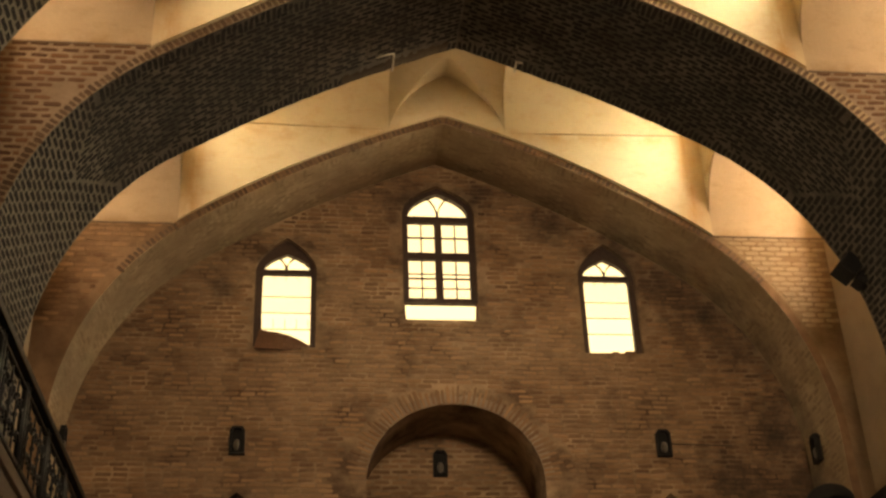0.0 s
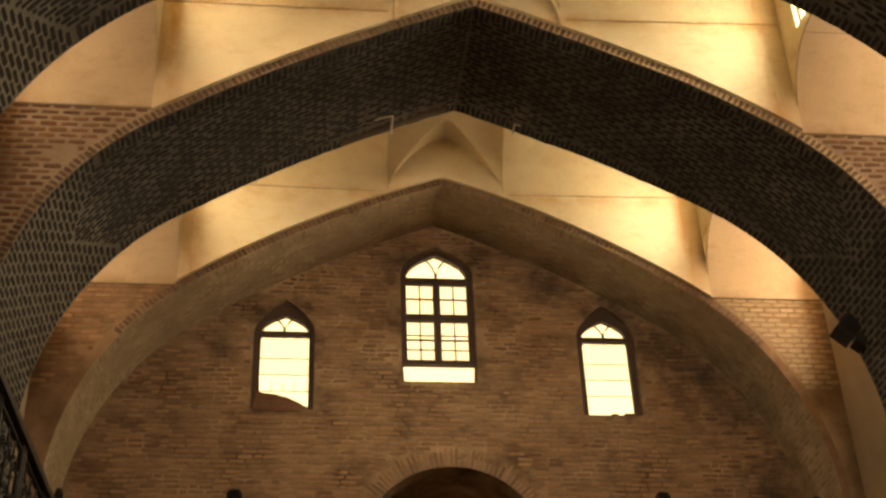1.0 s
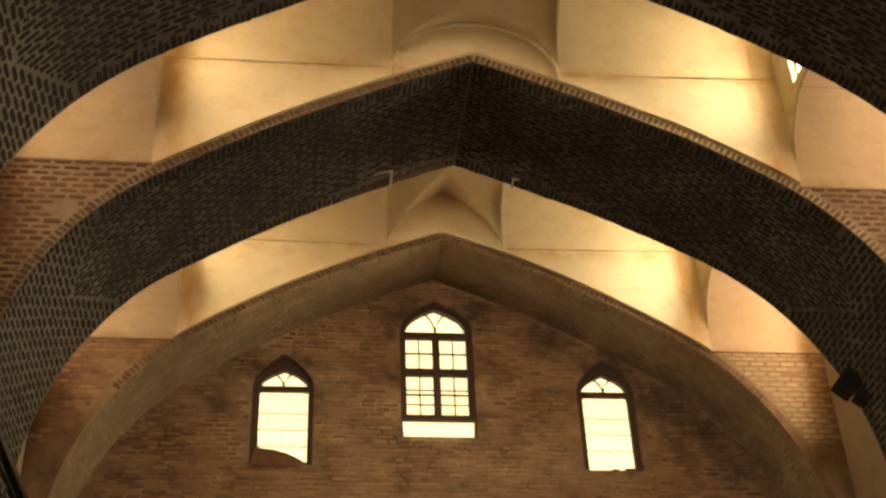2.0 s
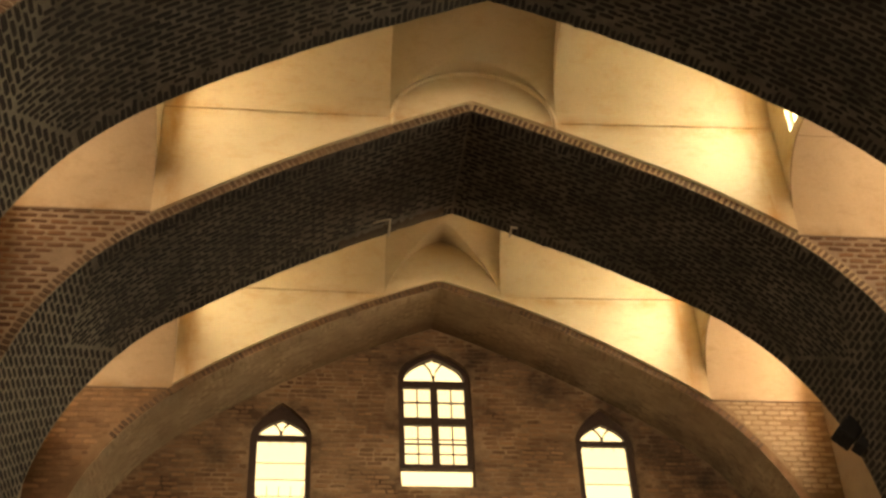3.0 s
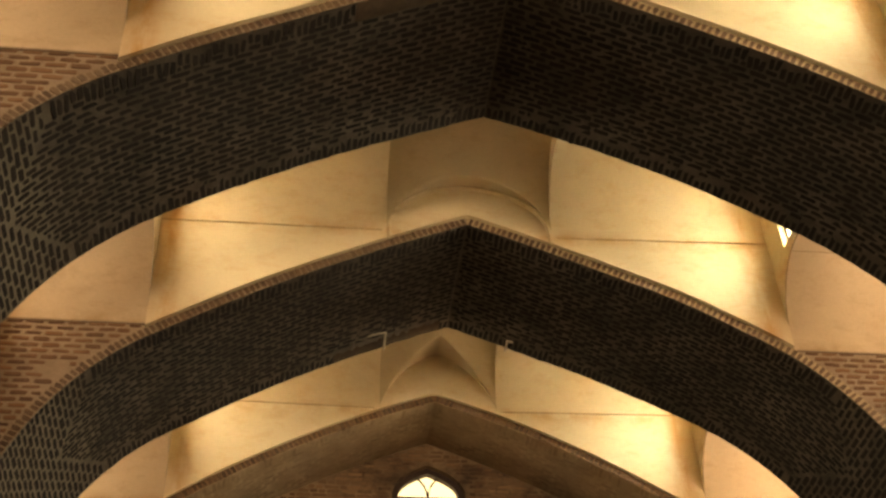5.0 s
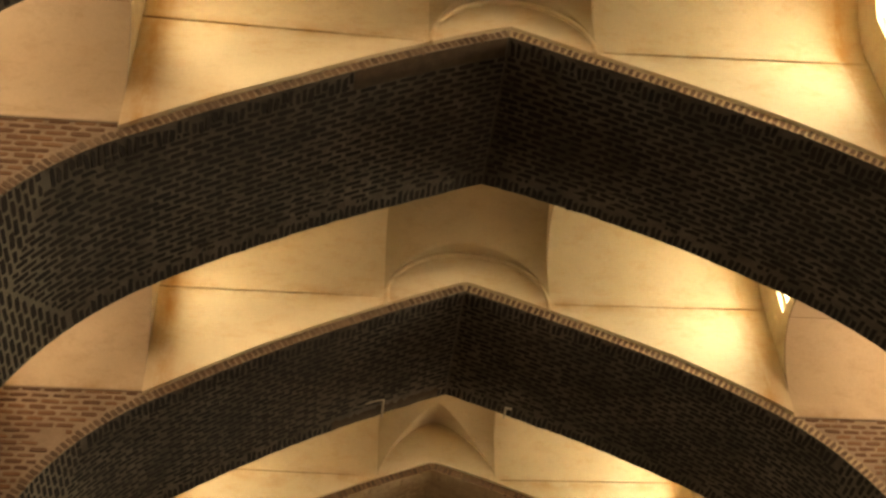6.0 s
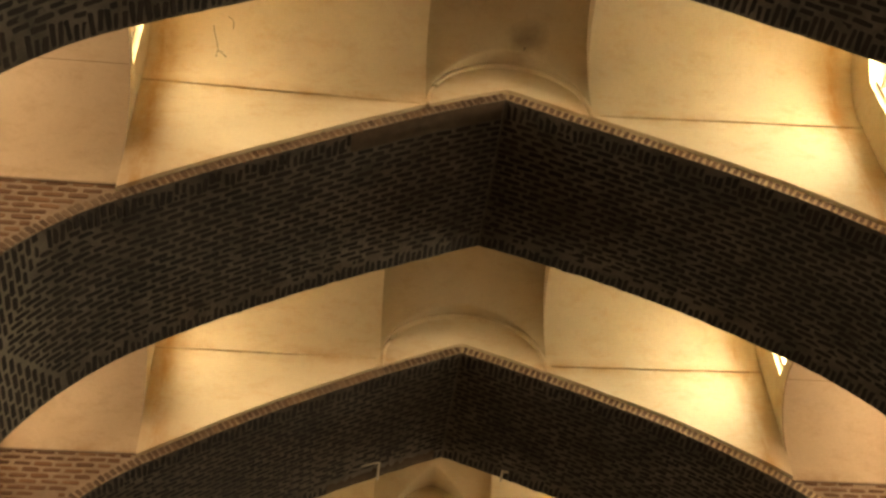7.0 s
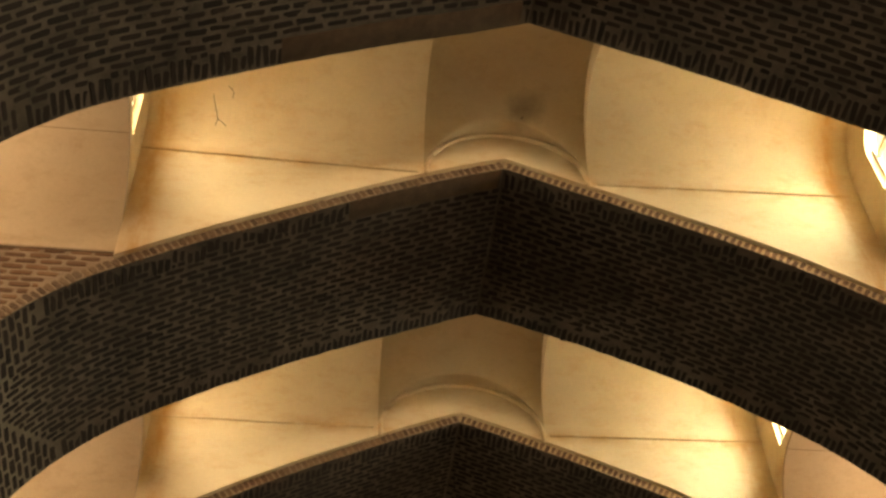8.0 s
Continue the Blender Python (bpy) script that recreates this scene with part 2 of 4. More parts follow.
M_STEP = plaster_material("stained_limewash", (0.56, 0.44, 0.26), (0.68, 0.56, 0.36), (0.42, 0.24, 0.10), LEDGE + 0.9)
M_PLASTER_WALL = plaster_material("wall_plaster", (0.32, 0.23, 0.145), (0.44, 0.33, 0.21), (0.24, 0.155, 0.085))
M_FLOOR = mortar_material("floor_stone", (0.14, 0.10, 0.07), (0.22, 0.17, 0.12), (0.10, 0.08, 0.06))
M_WOOD = plain_material("dark_wood", (0.070, 0.037, 0.022), 0.65)
M_IRON = plain_material("black_iron", (0.018, 0.017, 0.016), 0.42, 0.6)
M_BLACK = plain_material("black_plastic", (0.012, 0.010, 0.008), 0.85)
M_CARD = plain_material("brown_card", (0.17, 0.078, 0.040), 0.8)
M_BOARD = plain_material("brown_board", (0.14, 0.095, 0.06), 0.7)
M_PATCH = plain_material("brown_plaster", (0.075, 0.045, 0.023), 0.9, 0.0, 0.35, 9)
M_BULB = plain_material("dull_bulb", (0.17, 0.145, 0.115), 0.35)
M_SEAM = plain_material("seam", (0.34, 0.23, 0.13), 0.95)
M_FRAME = plain_material("pale_frame", (0.55, 0.47, 0.36), 0.7)
M_CRACK = plain_material("crack", (0.06, 0.042, 0.026), 0.95)


def glow_material(name, colour, strength):
    m, n, b = mat(name)
    b.inputs["Base Color"].default_value = (0, 0, 0, 1)
    b.inputs["Emission Color"].default_value = (*colour, 1)
    b.inputs["Emission Strength"].default_value = strength
    return m


M_SKY = glow_material("hazy_sky", (1.0, 0.85, 0.50), 1.9)


def glass_material():
    m = bpy.data.materials.new("dusty_glass")
    m.use_nodes = True
    n = m.node_tree
    n.nodes.clear()
    out = n.nodes.new("ShaderNodeOutputMaterial")
    clear = n.nodes.new("ShaderNodeBsdfTransparent")
    clear.inputs[0].default_value = (0.985, 0.98, 0.97, 1)
    gloss = n.nodes.new("ShaderNodeBsdfGlossy")
    gloss.inputs["Roughness"].default_value = 0.05
    fr = n.nodes.new("ShaderNodeFresnel")
    fr.inputs[0].default_value = 1.45
    x = n.nodes.new("ShaderNodeMixShader")
    link(n, fr.outputs[0], x.inputs[0])
    link(n, clear.outputs[0], x.inputs[1])
    link(n, gloss.outputs[0], x.inputs[2])
    link(n, x.outputs[0], out.inputs[0])
    return m


M_GLASS = glass_material()


# ---- mesh helpers ----
def link_mesh(name, verts, faces, material, parent=None, smooth=False):
    me = bpy.data.meshes.new(name)
    me.from_pydata([tuple(v) for v in verts], [], faces)
    me.materials.append(material)
    me.update()
    ob = new(name, me)
    if smooth:
        me.polygons.foreach_set("use_smooth", [True] * len(me.polygons))
    if parent is not None:
        ob.parent = parent
    return ob


def part(name, bm, material, parent=None, label="", smooth=False):
    """Links a bmesh as one mesh object under a thing or a part."""
    bmesh.ops.recalc_face_normals(bm, faces=bm.faces[:])
    me = bpy.data.meshes.new(name)
    bm.to_mesh(me)
    bm.free()
    me.materials.append(material)
    if smooth:
        me.polygons.foreach_set("use_smooth", [True] * len(me.polygons))
    ob = new(name, me)
    if parent is not None:
        ob.parent = parent
    if label:
        ob["label"] = label
    return ob


def box(bm, x0, x1, y0, y1, z0, z1, bevel=0.0, m=None):
    r = bmesh.ops.create_cube(bm, size=1.0)
    vs = r["verts"]
    bmesh.ops.scale(bm, vec=(x1 - x0, y1 - y0, z1 - z0), verts=vs)
    bmesh.ops.translate(bm, vec=((x0 + x1) / 2, (y0 + y1) / 2, (z0 + z1) / 2), verts=vs)
    if bevel:
        es = list({e for v in vs for e in v.link_edges})
        r2 = bmesh.ops.bevel(bm, geom=es, offset=bevel, segments=2, affect="EDGES", profile=0.5)
        vs = list({v for f_ in r2["faces"] for v in f_.verts} | {v for v in vs if v.is_valid})
    if m is not None:
        bmesh.ops.transform(bm, matrix=m, verts=vs)
    return vs


def tube(bm, pts, r, sides=8, caps=True):
    """A round bar through the points."""
    rings = []
    pts = [Vector(p) for p in pts]
    for i, p in enumerate(pts):
        d = (pts[min(i + 1, len(pts) - 1)] - pts[max(i - 1, 0)]).normalized()
        a = d.orthogonal().normalized() if abs(d.z) > 0.9 else d.cross(Vector((0, 0, 1))).normalized()
        b = d.cross(a)
        rings.append([bm.verts.new(p + r * (math.cos(2 * math.pi * k / sides) * a + math.sin(2 * math.pi * k / sides) * b)) for k in range(sides)])
    for r0, r1 in zip(rings, rings[1:]):
        for k in range(sides):
            bm.faces.new((r0[k], r0[(k + 1) % sides], r1[(k + 1) % sides], r1[k]))
    if caps:
        bm.faces.new(rings[0])
        bm.faces.new(rings[-1])


def plate(name, outline, holes, d0, d1, place, material, parent=None):
    """A flat slab with openings: outlines in (a, b), from depth d0 to d1; place(a, b, d) gives the point."""
    bm = bmesh.new()
    loops = [outline] + list(holes)
    for d in (d0, d1):
        edges = []
        for lp in loops:
            vs = [bm.verts.new(place(a, b, d)) for a, b in lp]
            edges += [bm.edges.new((vs[i], vs[(i + 1) % len(vs)])) for i in range(len(vs))]
        bmesh.ops.triangle_fill(bm, use_beauty=True, use_dissolve=False, edges=edges)
    for lp in loops:
        n = len(lp)
        q0 = [bm.verts.new(place(a, b, d0)) for a, b in lp]
        q1 = [bm.verts.new(place(a, b, d1)) for a, b in lp]
        for i in range(n):
            bm.faces.new((q0[i], q0[(i + 1) % n], q1[(i + 1) % n], q1[i]))
    bmesh.ops.remove_doubles(bm, verts=bm.verts[:], dist=1e-5)
    return part(name, bm, material, parent)


def xz(a, b, d):
    return (a, d, b)


def yz(a, b, d):
    return (d, a, b)


def ogive(cx, half, z0, spring, apex, n=10, power=1.75):
    """A pointed-arch outline, from the sill up and round."""
    right = [(cx + half * (1 - (i / n) ** power), spring + (apex - spring) * i / n) for i in range(n + 1)]
    return [(cx - half, z0), (cx + half, z0)] + right + [(2 * cx - a, b) for a, b in right[-2::-1]]


# ---- floor, side walls, rear wall, roof ----
bm = bmesh.new()
box(bm, -SIDE - 0.6, SIDE + 0.6, REAR - 0.5, BACK + 0.7, -0.3, 0.0)
tagged(part("floor", bm, M_FLOOR), "worn brown stone floor of the hall", "floor", kind="structure")
for sx, nm in ((-1, "wall_west"), (1, "wall_east")):
    holes = [ogive(D1 - PERIOD * k - GAP / 2, 0.42, LEDGE - 0.75, LEDGE + 0.45, LEDGE + 0.78, 6) for k in range(6)]
    if sx > 0:
        holes += [ogive(c, 0.62, 0.05, 2.6, 3.3) for c in ADDED_DOORS]
    top = LEDGE + 1.6
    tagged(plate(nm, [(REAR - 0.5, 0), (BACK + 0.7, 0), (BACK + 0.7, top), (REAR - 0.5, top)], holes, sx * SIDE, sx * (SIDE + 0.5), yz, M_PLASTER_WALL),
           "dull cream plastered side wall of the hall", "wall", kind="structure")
# Unseen openings behind, added to let lamps reach the end wall.
unseen_win_rear = [ogive(c, 0.6, 8.4, 9.9, 10.5) for c in (0.5, 1.9, 3.3)]
tagged(plate("wall_south", [(-SIDE - 0.6, 0), (SIDE + 0.6, 0), (SIDE + 0.6, TOP), (-SIDE - 0.6, TOP)], unseen_win_rear,
             REAR - 0.5, REAR, xz, M_MORTAR_WALL), "brown brick wall that closes the hall behind", "wall", kind="structure")
bm = bmesh.new()
box(bm, -STEP - 0.25, STEP + 0.25, REAR - 0.5, BACK + 0.7, TOP - 0.2, TOP)
for sx in (-1, 1):
    box(bm, min(sx * (STEP + 0.25), sx * (SIDE + 0.6)), max(sx * (STEP + 0.25), sx * (SIDE + 0.6)), REAR - 0.5, BACK + 0.7, CROWN_OUT + 0.02, CROWN_OUT + 0.12)
tagged(part("roof", bm, M_MORTAR_WALL), "stepped flat roof over the vaults", "roof", kind="structure")

# ---- arches ----
N_ARCH = 6
FRONTS = [D1 - PERIOD * k for k in range(N_ARCH)]


def arch_body(k):
    """The masonry of one transverse arch up to the roof, with its piers."""
    y0 = FRONTS[k]
    y1 = BACK if k == 0 else y0 + WIDE
    inner = ARC.line(64, 0.0)
    out = SIDE + 0.02
    outline = [(-out, 0.0)] + inner + [(out, 0.0), (out, CROWN_OUT + 0.05), (STEP + 0.1, CROWN_OUT + 0.05), (STEP + 0.1, TOP - 0.1),
                                       (-STEP - 0.1, TOP - 0.1), (-STEP - 0.1, CROWN_OUT + 0.05), (-out, CROWN_OUT + 0.05)]
    under_side = {(round(u, 5), round(z, 5)) for u, z in inner[1:-1]}

    def place(a, b, d):
        if (round(a, 5), round(b, 5)) not in under_side:
            return (a, d, b)
        lift = sag(k, 1 if d > y0 + 0.5 else 0, a)
        e = max(0.0, min(1.0, (b - ARC.Z0) / 2.8))
        return (a + math.copysign(lift * 0.6 * (1 - e), a) * e, d, b + lift * e)

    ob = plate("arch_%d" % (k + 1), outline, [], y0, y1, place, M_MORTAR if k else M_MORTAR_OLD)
    return tagged(ob, "pointed transverse arch of dark brick with pale joints" if k else "worn pointed brick arch against the end wall",
                  "arch", "transverse arches", "structure")


ARCHES = [arch_body(k) for k in range(N_ARCH)]


# ---- vaulted bays ----
def sheet(name, grid, material, parent=None, smooth=True):
    """A surface from rows of points."""
    n, m = len(grid), len(grid[0])
    verts = [p for row in grid for p in row]
    faces = [(i * m + j, i * m + j + 1, (i + 1) * m + j + 1, (i + 1) * m + j) for i in range(n - 1) for j in range(m - 1)]
    return link_mesh(name, verts, faces, material, parent, smooth)


def vault_z(y, ym, half, z0, rise, power=2.0):
    k = min(1.0, abs(y - ym) / half)
    return z0 + rise * (1 - k ** power) ** (1 / power)


def bay(k):
    """The plastered vaults between arch k (far) and arch k + 1 (near)."""
    y1, y0 = FRONTS[k], FRONTS[k + 1] + WIDE
    ym, half = (y0 + y1) / 2, (y1 - y0) / 2
    root = tagged(new("vault_bay"), "cream limewashed stepped vault between two brick arches", "vault", "vault bays", "structure")
    lip = 0.05
    mid_l, mid_r = MIDS[k]
    SPRING = SPRINGS[k]
    CROWN_MID = SPRING + RISE_MID
    ts = [math.pi * i / 24 for i in range(25)]

    def low_edge(u, far):
        """Foot of the plaster over the brick ring, at the far or the near arch."""
        return EXTRA.height(abs(u)) + (sag(k, 0, u) if far else max(0.0, sag(k + 1, 1, u)) + 0.06)

    def barrel(name, u0, u1, z0, rise, h, material, nu=10, power=2.2, tilt=0.0):
        rows = []
        for i in range(nu + 1):
            u = u0 + (u1 - u0) * i / nu
            row = []
            for t in ts:
                y = ym - h * math.cos(t)
                z = vault_z(y, ym, h, z0, rise, power)
                z += tilt * (abs(u) - abs(u0)) / abs(u1 - u0)
                if name == "high_vault" and abs(y - ym) > 0.8 * h:
                    z = max(z, low_edge(u, y > ym))
                row.append((u, y, z))
            rows.append(row)
        return sheet(name, rows, material, root)

    for sx in (-1, 1):
        MID = mid_l if sx < 0 else mid_r
        EDGE = STEP if sx < 0 else STEP_EAST
        barrel("side_vault", sx * EDGE, sx * (SIDE + 0.05), LEDGE, CROWN_OUT - LEDGE, half, M_PLASTER_SIDE)
        bm = bmesh.new()
        ys = ym + 0.20
        zs = vault_z(ys, ym, half, LEDGE, CROWN_OUT - LEDGE, 2.2) - 0.002
        tube(bm, [(sx * (EDGE + 0.01 + i * 0.2), ys + 0.01 * noise.noise((i, k, sx)), zs) for i in range(8)], 0.0035, 6)
        part("seam_line", bm, M_SEAM, root)
        # Line along the step's edge: dark on the east, painted bright rim on the west.
        bm = bmesh.new()
        prof = [(ym - half * math.cos(t), vault_z(ym - half * math.cos(t), ym, half, LEDGE, CROWN_OUT - LEDGE, 2.2)) for t in ts]
        tube(bm, [(sx * (EDGE + 0.002), ym + (y_ - ym) * 0.995, z_ - 0.003) for y_, z_ in prof[6:]], 0.007 if sx > 0 else 0.004, 6)
        part("edge_line", bm, M_SEAM if sx > 0 else M_FRAME, root)
        bm = bmesh.new()
        zr = vault_z(ym - 0.12, ym, half - lip + 0.012, SPRING, CROWN_MID - SPRING, 2.2)
        tilt = TILTS[k][sx > 0]
        tube(bm, [(sx * (MID + (EDGE - MID) * i / 10), ym - 0.12 + 0.012 * noise.noise((i * 0.6, k, sx * 3)), zr + tilt * i / 10 + 0.001) for i in range(11)], 0.004, 6)
        part("seam_line", bm, M_PLASTER, root)
        bm = bmesh.new()
        xf = sx * (EDGE + 0.09)
        for yy_ in (ym - 0.315, ym + 0.02, ym + 0.315):
            box(bm, xf - 0.02, xf + 0.02, yy_ - 0.018, yy_ + 0.018, CROWN_OUT + 0.14, 11.9 if abs(yy_ - ym) < 0.1 else 11.62, 0.004)
        box(bm, xf - 0.018, xf + 0.018, ym - 0.33, ym + 0.33, 11.48, 11.52, 0.004)
        part("window_frame", bm, M_FRAME, root, "pale weathered window frame")
        barrel("high_vault", sx * MID, sx * EDGE, SPRING, CROWN_MID - SPRING, half - lip + 0.012, M_PLASTER, tilt=TILTS[k][sx > 0])
        # step wall with its window
        ow = 0.33
        outline = [(y0 - 0.02, LEDGE), ] + [(ym - half * math.cos(t), vault_z(ym - half * math.cos(t), ym, half, LEDGE, CROWN_OUT - LEDGE, 2.2) + 0.012) for t in ts] + \
                  [(y1 + 0.02, LEDGE), (y1 + 0.02, TOP - 0.15), (y0 - 0.02, TOP - 0.15)]
        hole = ogive(ym, ow, CROWN_OUT + 0.14, 11.55, 11.95, 6)
        plate("step_wall", outline, [hole], sx * (EDGE + 0.004), sx * (EDGE + 0.13), yz, M_STEP, root)
        # strip of wall under the springing, above the brick ring
        for yy, d in ((y1, -1), (y0, 1)):
            us = [MID - 0.05 + (EDGE - MID + 0.05) * i / 24 for i in range(25)]
            low = [(u, low_edge(sx * u, d < 0)) for u in us]
            rise_out = TILTS[k][sx > 0]
            spring_at = lambda u: SPRING + rise_out * max(0.0, u - MID) / (EDGE - MID)
            bm = bmesh.new()
            f0 = [bm.verts.new((sx * u, yy + d * lip, z)) for u, z in low]
            f1 = [bm.verts.new((sx * u, yy + d * lip, max(spring_at(u), z + 0.002))) for u, z in low]
            g0 = [bm.verts.new((sx * u, yy, z)) for u, z in low]
            for i in range(24):
                bm.faces.new((f0[i], f0[i + 1], f1[i + 1], f1[i]))
                bm.faces.new((g0[i], g0[i + 1], f0[i + 1], f0[i]))
            part("wall_strip", bm, M_PLASTER, root)
            if d > 0:
                continue
            # moulding at the springing
            bm = bmesh.new()
            u0 = next(u for u, z in low if u >= MID and z < spring_at(u))
            tube(bm, [(sx * (u0 + (EDGE - u0) * i / 12), yy + d * (lip + 0.010) + 0.004 * noise.noise((i * 0.7, k, sx)),
                       spring_at(u0 + (EDGE - u0) * i / 12) + 0.006 * noise.noise((i * 0.5, k + 9, sx))) for i in range(13)], 0.013, 6)
            part("springing_line", bm, M_PLASTER, root)
    # middle groin vault with its lunettes
    hv = half - lip
    cu, hu = (mid_r - mid_l) / 2, (mid_r + mid_l) / 2
    rows = []
    for i in range(97):
        u = cu - hu * math.cos(math.pi * i / 96)
        row = []
        for j in range(97):
            y = ym - hv * math.cos(math.pi * j / 96)
            foot = low_edge(u, y > ym) if abs(y - ym) > 0.9 * hv else 0.0
            row.append((u, y, max(foot, vault_z(u, cu, hu, SPRING, 0.74 if k else 0.90, 2.0 if k else 1.5), vault_z(y, ym, hv, SPRING, 1.10 if k else 0.95, 2.0 if k else 2.2))))
        rows.append(row)
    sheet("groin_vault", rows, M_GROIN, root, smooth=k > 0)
    for u in (-mid_l, mid_r):
        rows = []
        for t in ts:
            y = ym - hv * math.cos(t)
            rows.append([(u, y, vault_z(y, ym, hv, SPRING, CROWN_MID - SPRING, 2.2)), (u, y, vault_z(y, ym, hv, SPRING, 1.10 if k else 0.95, 2.0 if k else 2.2) + 0.01)])
        sheet("step_lip", rows, M_PLASTER, root, smooth=False)
    for yy, d in ((y1, -1), (y0, 1)):
        n = 28
        arc = [(cu + hu * math.cos(math.pi * i / n), vault_z(cu + hu * math.cos(math.pi * i / n), cu, hu, SPRING, 0.74 if k else 0.90, 2.0 if k else 1.5)) for i in range(n + 1)]
        bm = bmesh.new()
        top = [bm.verts.new((u, yy + d * lip, z)) for u, z in arc]
        bot = [bm.verts.new((u, yy + d * lip, min(low_edge(u, d < 0), z))) for u, z in arc]
        sole = [bm.verts.new((v.co.x, yy, v.co.z)) for v in bot]
        for i in range(n):
            bm.faces.new((top[i], top[i + 1], bot[i + 1], bot[i]))
            bm.faces.new((bot[i], bot[i + 1], sole[i + 1], sole[i]))
        part("lunette", bm, M_PLASTER, root)
        if k == 0 or d > 0:
            continue
        bm = bmesh.new()
        bow = [(cu + (u - cu) * 0.975, yy + d * (lip + 0.012), SPRING + (z - SPRING) * 0.965) for u, z in arc]
        feet = [(u, y_, min(z - 0.01, low_edge(u, d < 0) - 0.03)) for u, y_, z in (bow[0], bow[-1])]
        tube(bm, [feet[0]] + bow + [feet[1]], 0.026, 8)
        part("ring_moulding", bm, M_PLASTER, root, smooth=True)
    return root


BAYS = [bay(k) for k in range(N_ARCH - 1)]
for k in range(N_ARCH - 1):
    ym = FRONTS[k] - GAP / 2
    for sx, w in ((-1, CLERE_W[0]), (1, CLERE_W[1])):
        daylight("clerestory_daylight", (sx * ((STEP if sx < 0 else STEP_EAST) + 0.50), ym - 0.05, 12.10), (sx * 1.7, ym + 0.40, 10.7), 1.4, 1.8, w * 1.7, GOLD if sx < 0 else PALE_GOLD)
    for sx, w in ((-1, LUNETTE_W[0]), (1, LUNETTE_W[1])):
        daylight("lunette_daylight", (sx * (SIDE + 0.60), ym, LEDGE - 0.05), (0, ym, LEDGE - 0.4), 0.95, 1.6, w * (1.8 if k == 0 and sx > 0 else 1.0))

# ---- end wall with three windows and a niche ----
WINDOWS = [(0.015, 0.505, 9.13, 10.74, 11.24), (-2.055, 0.405, 8.70, 9.85, 10.34), (2.31, 0.400, 8.68, 9.85, 10.36)]


def arch_hole(cx, half, z0, spring, top, n=18):
    return [(cx - half, z0), (cx + half, z0)] + [(cx + half * math.cos(math.pi * i / n), spring + (top - spring) * math.sin(math.pi * i / n)) for i in range(n + 1)]


holes = [ogive(*w, 10, 1.75 if i else 2.5) for i, w in enumerate(WINDOWS)] + [arch_hole(0.125, 1.12, 0.05, 6.90, 7.93)] + [ogive(c, 0.42, 4.4, 6.2, 6.75) for c in (-2.57, 2.83)]
WALL = tagged(plate("wall_north", [(-SIDE, 0), (SIDE, 0), (SIDE, TOP - 0.2), (-SIDE, TOP - 0.2)], holes, BACK, BACK + 0.30, xz, M_MORTAR_WALL),
              "weathered brown brick end wall with three windows", "wall", kind="structure")
bm = bmesh.new()
box(bm, -1.4, 1.7, BACK + 1.1, BACK + 1.3, 0, 8.4)
NICHE_BACK = tagged(part("niche_back", bm, M_MORTAR_WALL), "brown brick back of the arched niche", "wall", kind="structure")
tagged(plate("niche_lining", [(-1.4, 0.0), (1.7, 0.0), (1.7, 8.4), (-1.4, 8.4)], [arch_hole(0.125, 1.14, 0.04, 6.90, 7.95)], BACK + 0.30, BACK + 1.1, xz, M_MORTAR_WALL),
       "brown brick lining of the arched niche", "wall", kind="structure")
for c in (-2.57, 2.83):
    bm = bmesh.new()
    box(bm, c - 0.6, c + 0.6, BACK + 0.298, BACK + 0.7, 4.0, 7.2)
    tagged(part("niche_back", bm, M_MORTAR_WALL), "brown brick back of a pointed niche", "wall", kind="structure")
bm = bmesh.new()
box(bm, -45, 45, 20.0, 20.05, 4, 70)
tagged(part("backdrop", bm, M_SKY), "hazy bright yellow sky outside the windows", "sky", kind="structure")
# Lamps in the added doorways lift the western haunches from below.
for c in ADDED_DOORS:
    daylight("added_door_daylight", (SIDE + 0.45, c, 1.7), (0, c, 3.6), 1.2, 3.0, DOOR_W, COOL)
for c in (0.5, 1.9, 3.3):
    if c == 1.9:
        # Narrow lamp added to brighten the middle of the end wall.
        beam = daylight("added_rear_daylight", (c, REAR - 0.3, 9.4), (0.4, BACK, 8.0), 1.1, 2.0, BEAM_W)
        beam.data.spread = radians(38)
    else:
        daylight("added_rear_daylight", (c, REAR - 0.3, 9.4), (c - 2, 12, 8.6), 1.1, 2.0, REAR_W)


# ---- windows of the end wall ----
def bar(bm, a, b, w, y0, y1):
    """A straight bar between two points (x, z) of the wall's plane."""
    a, b = Vector(a), Vector(b)
    d = (b - a).normalized()
    s = Vector((-d.y, d.x)) * (w / 2)
    q = [a + s, a - s, b - s, b + s]
    f0 = [bm.verts.new((p.x, y0, p.y)) for p in q]
    f1 = [bm.verts.new((p.x, y1, p.y)) for p in q]
    bm.faces.new(f0)
    bm.faces.new(f1)
    for i in range(4):
        bm.faces.new((f0[i], f0[(i + 1) % 4], f1[(i + 1) % 4], f1[i]))


def ring_frame(bm, outer, inner, y0, y1):
    n = len(outer)
    o0, o1 = [[bm.verts.new((a, y, b)) for a, b in outer] for y in (y0, y1)]
    i0, i1 = [[bm.verts.new((a, y, b)) for a, b in inner] for y in (y0, y1)]
    for k in range(n):
        j = (k + 1) % n
        for q in ((o0[k], o0[j], i0[j], i0[k]), (o1[k], o1[j], i1[j], i1[k]), (i0[k], i0[j], i1[j], i1[k]), (o0[k], o0[j], o1[j], o1[k])):
            bm.faces.new(q)


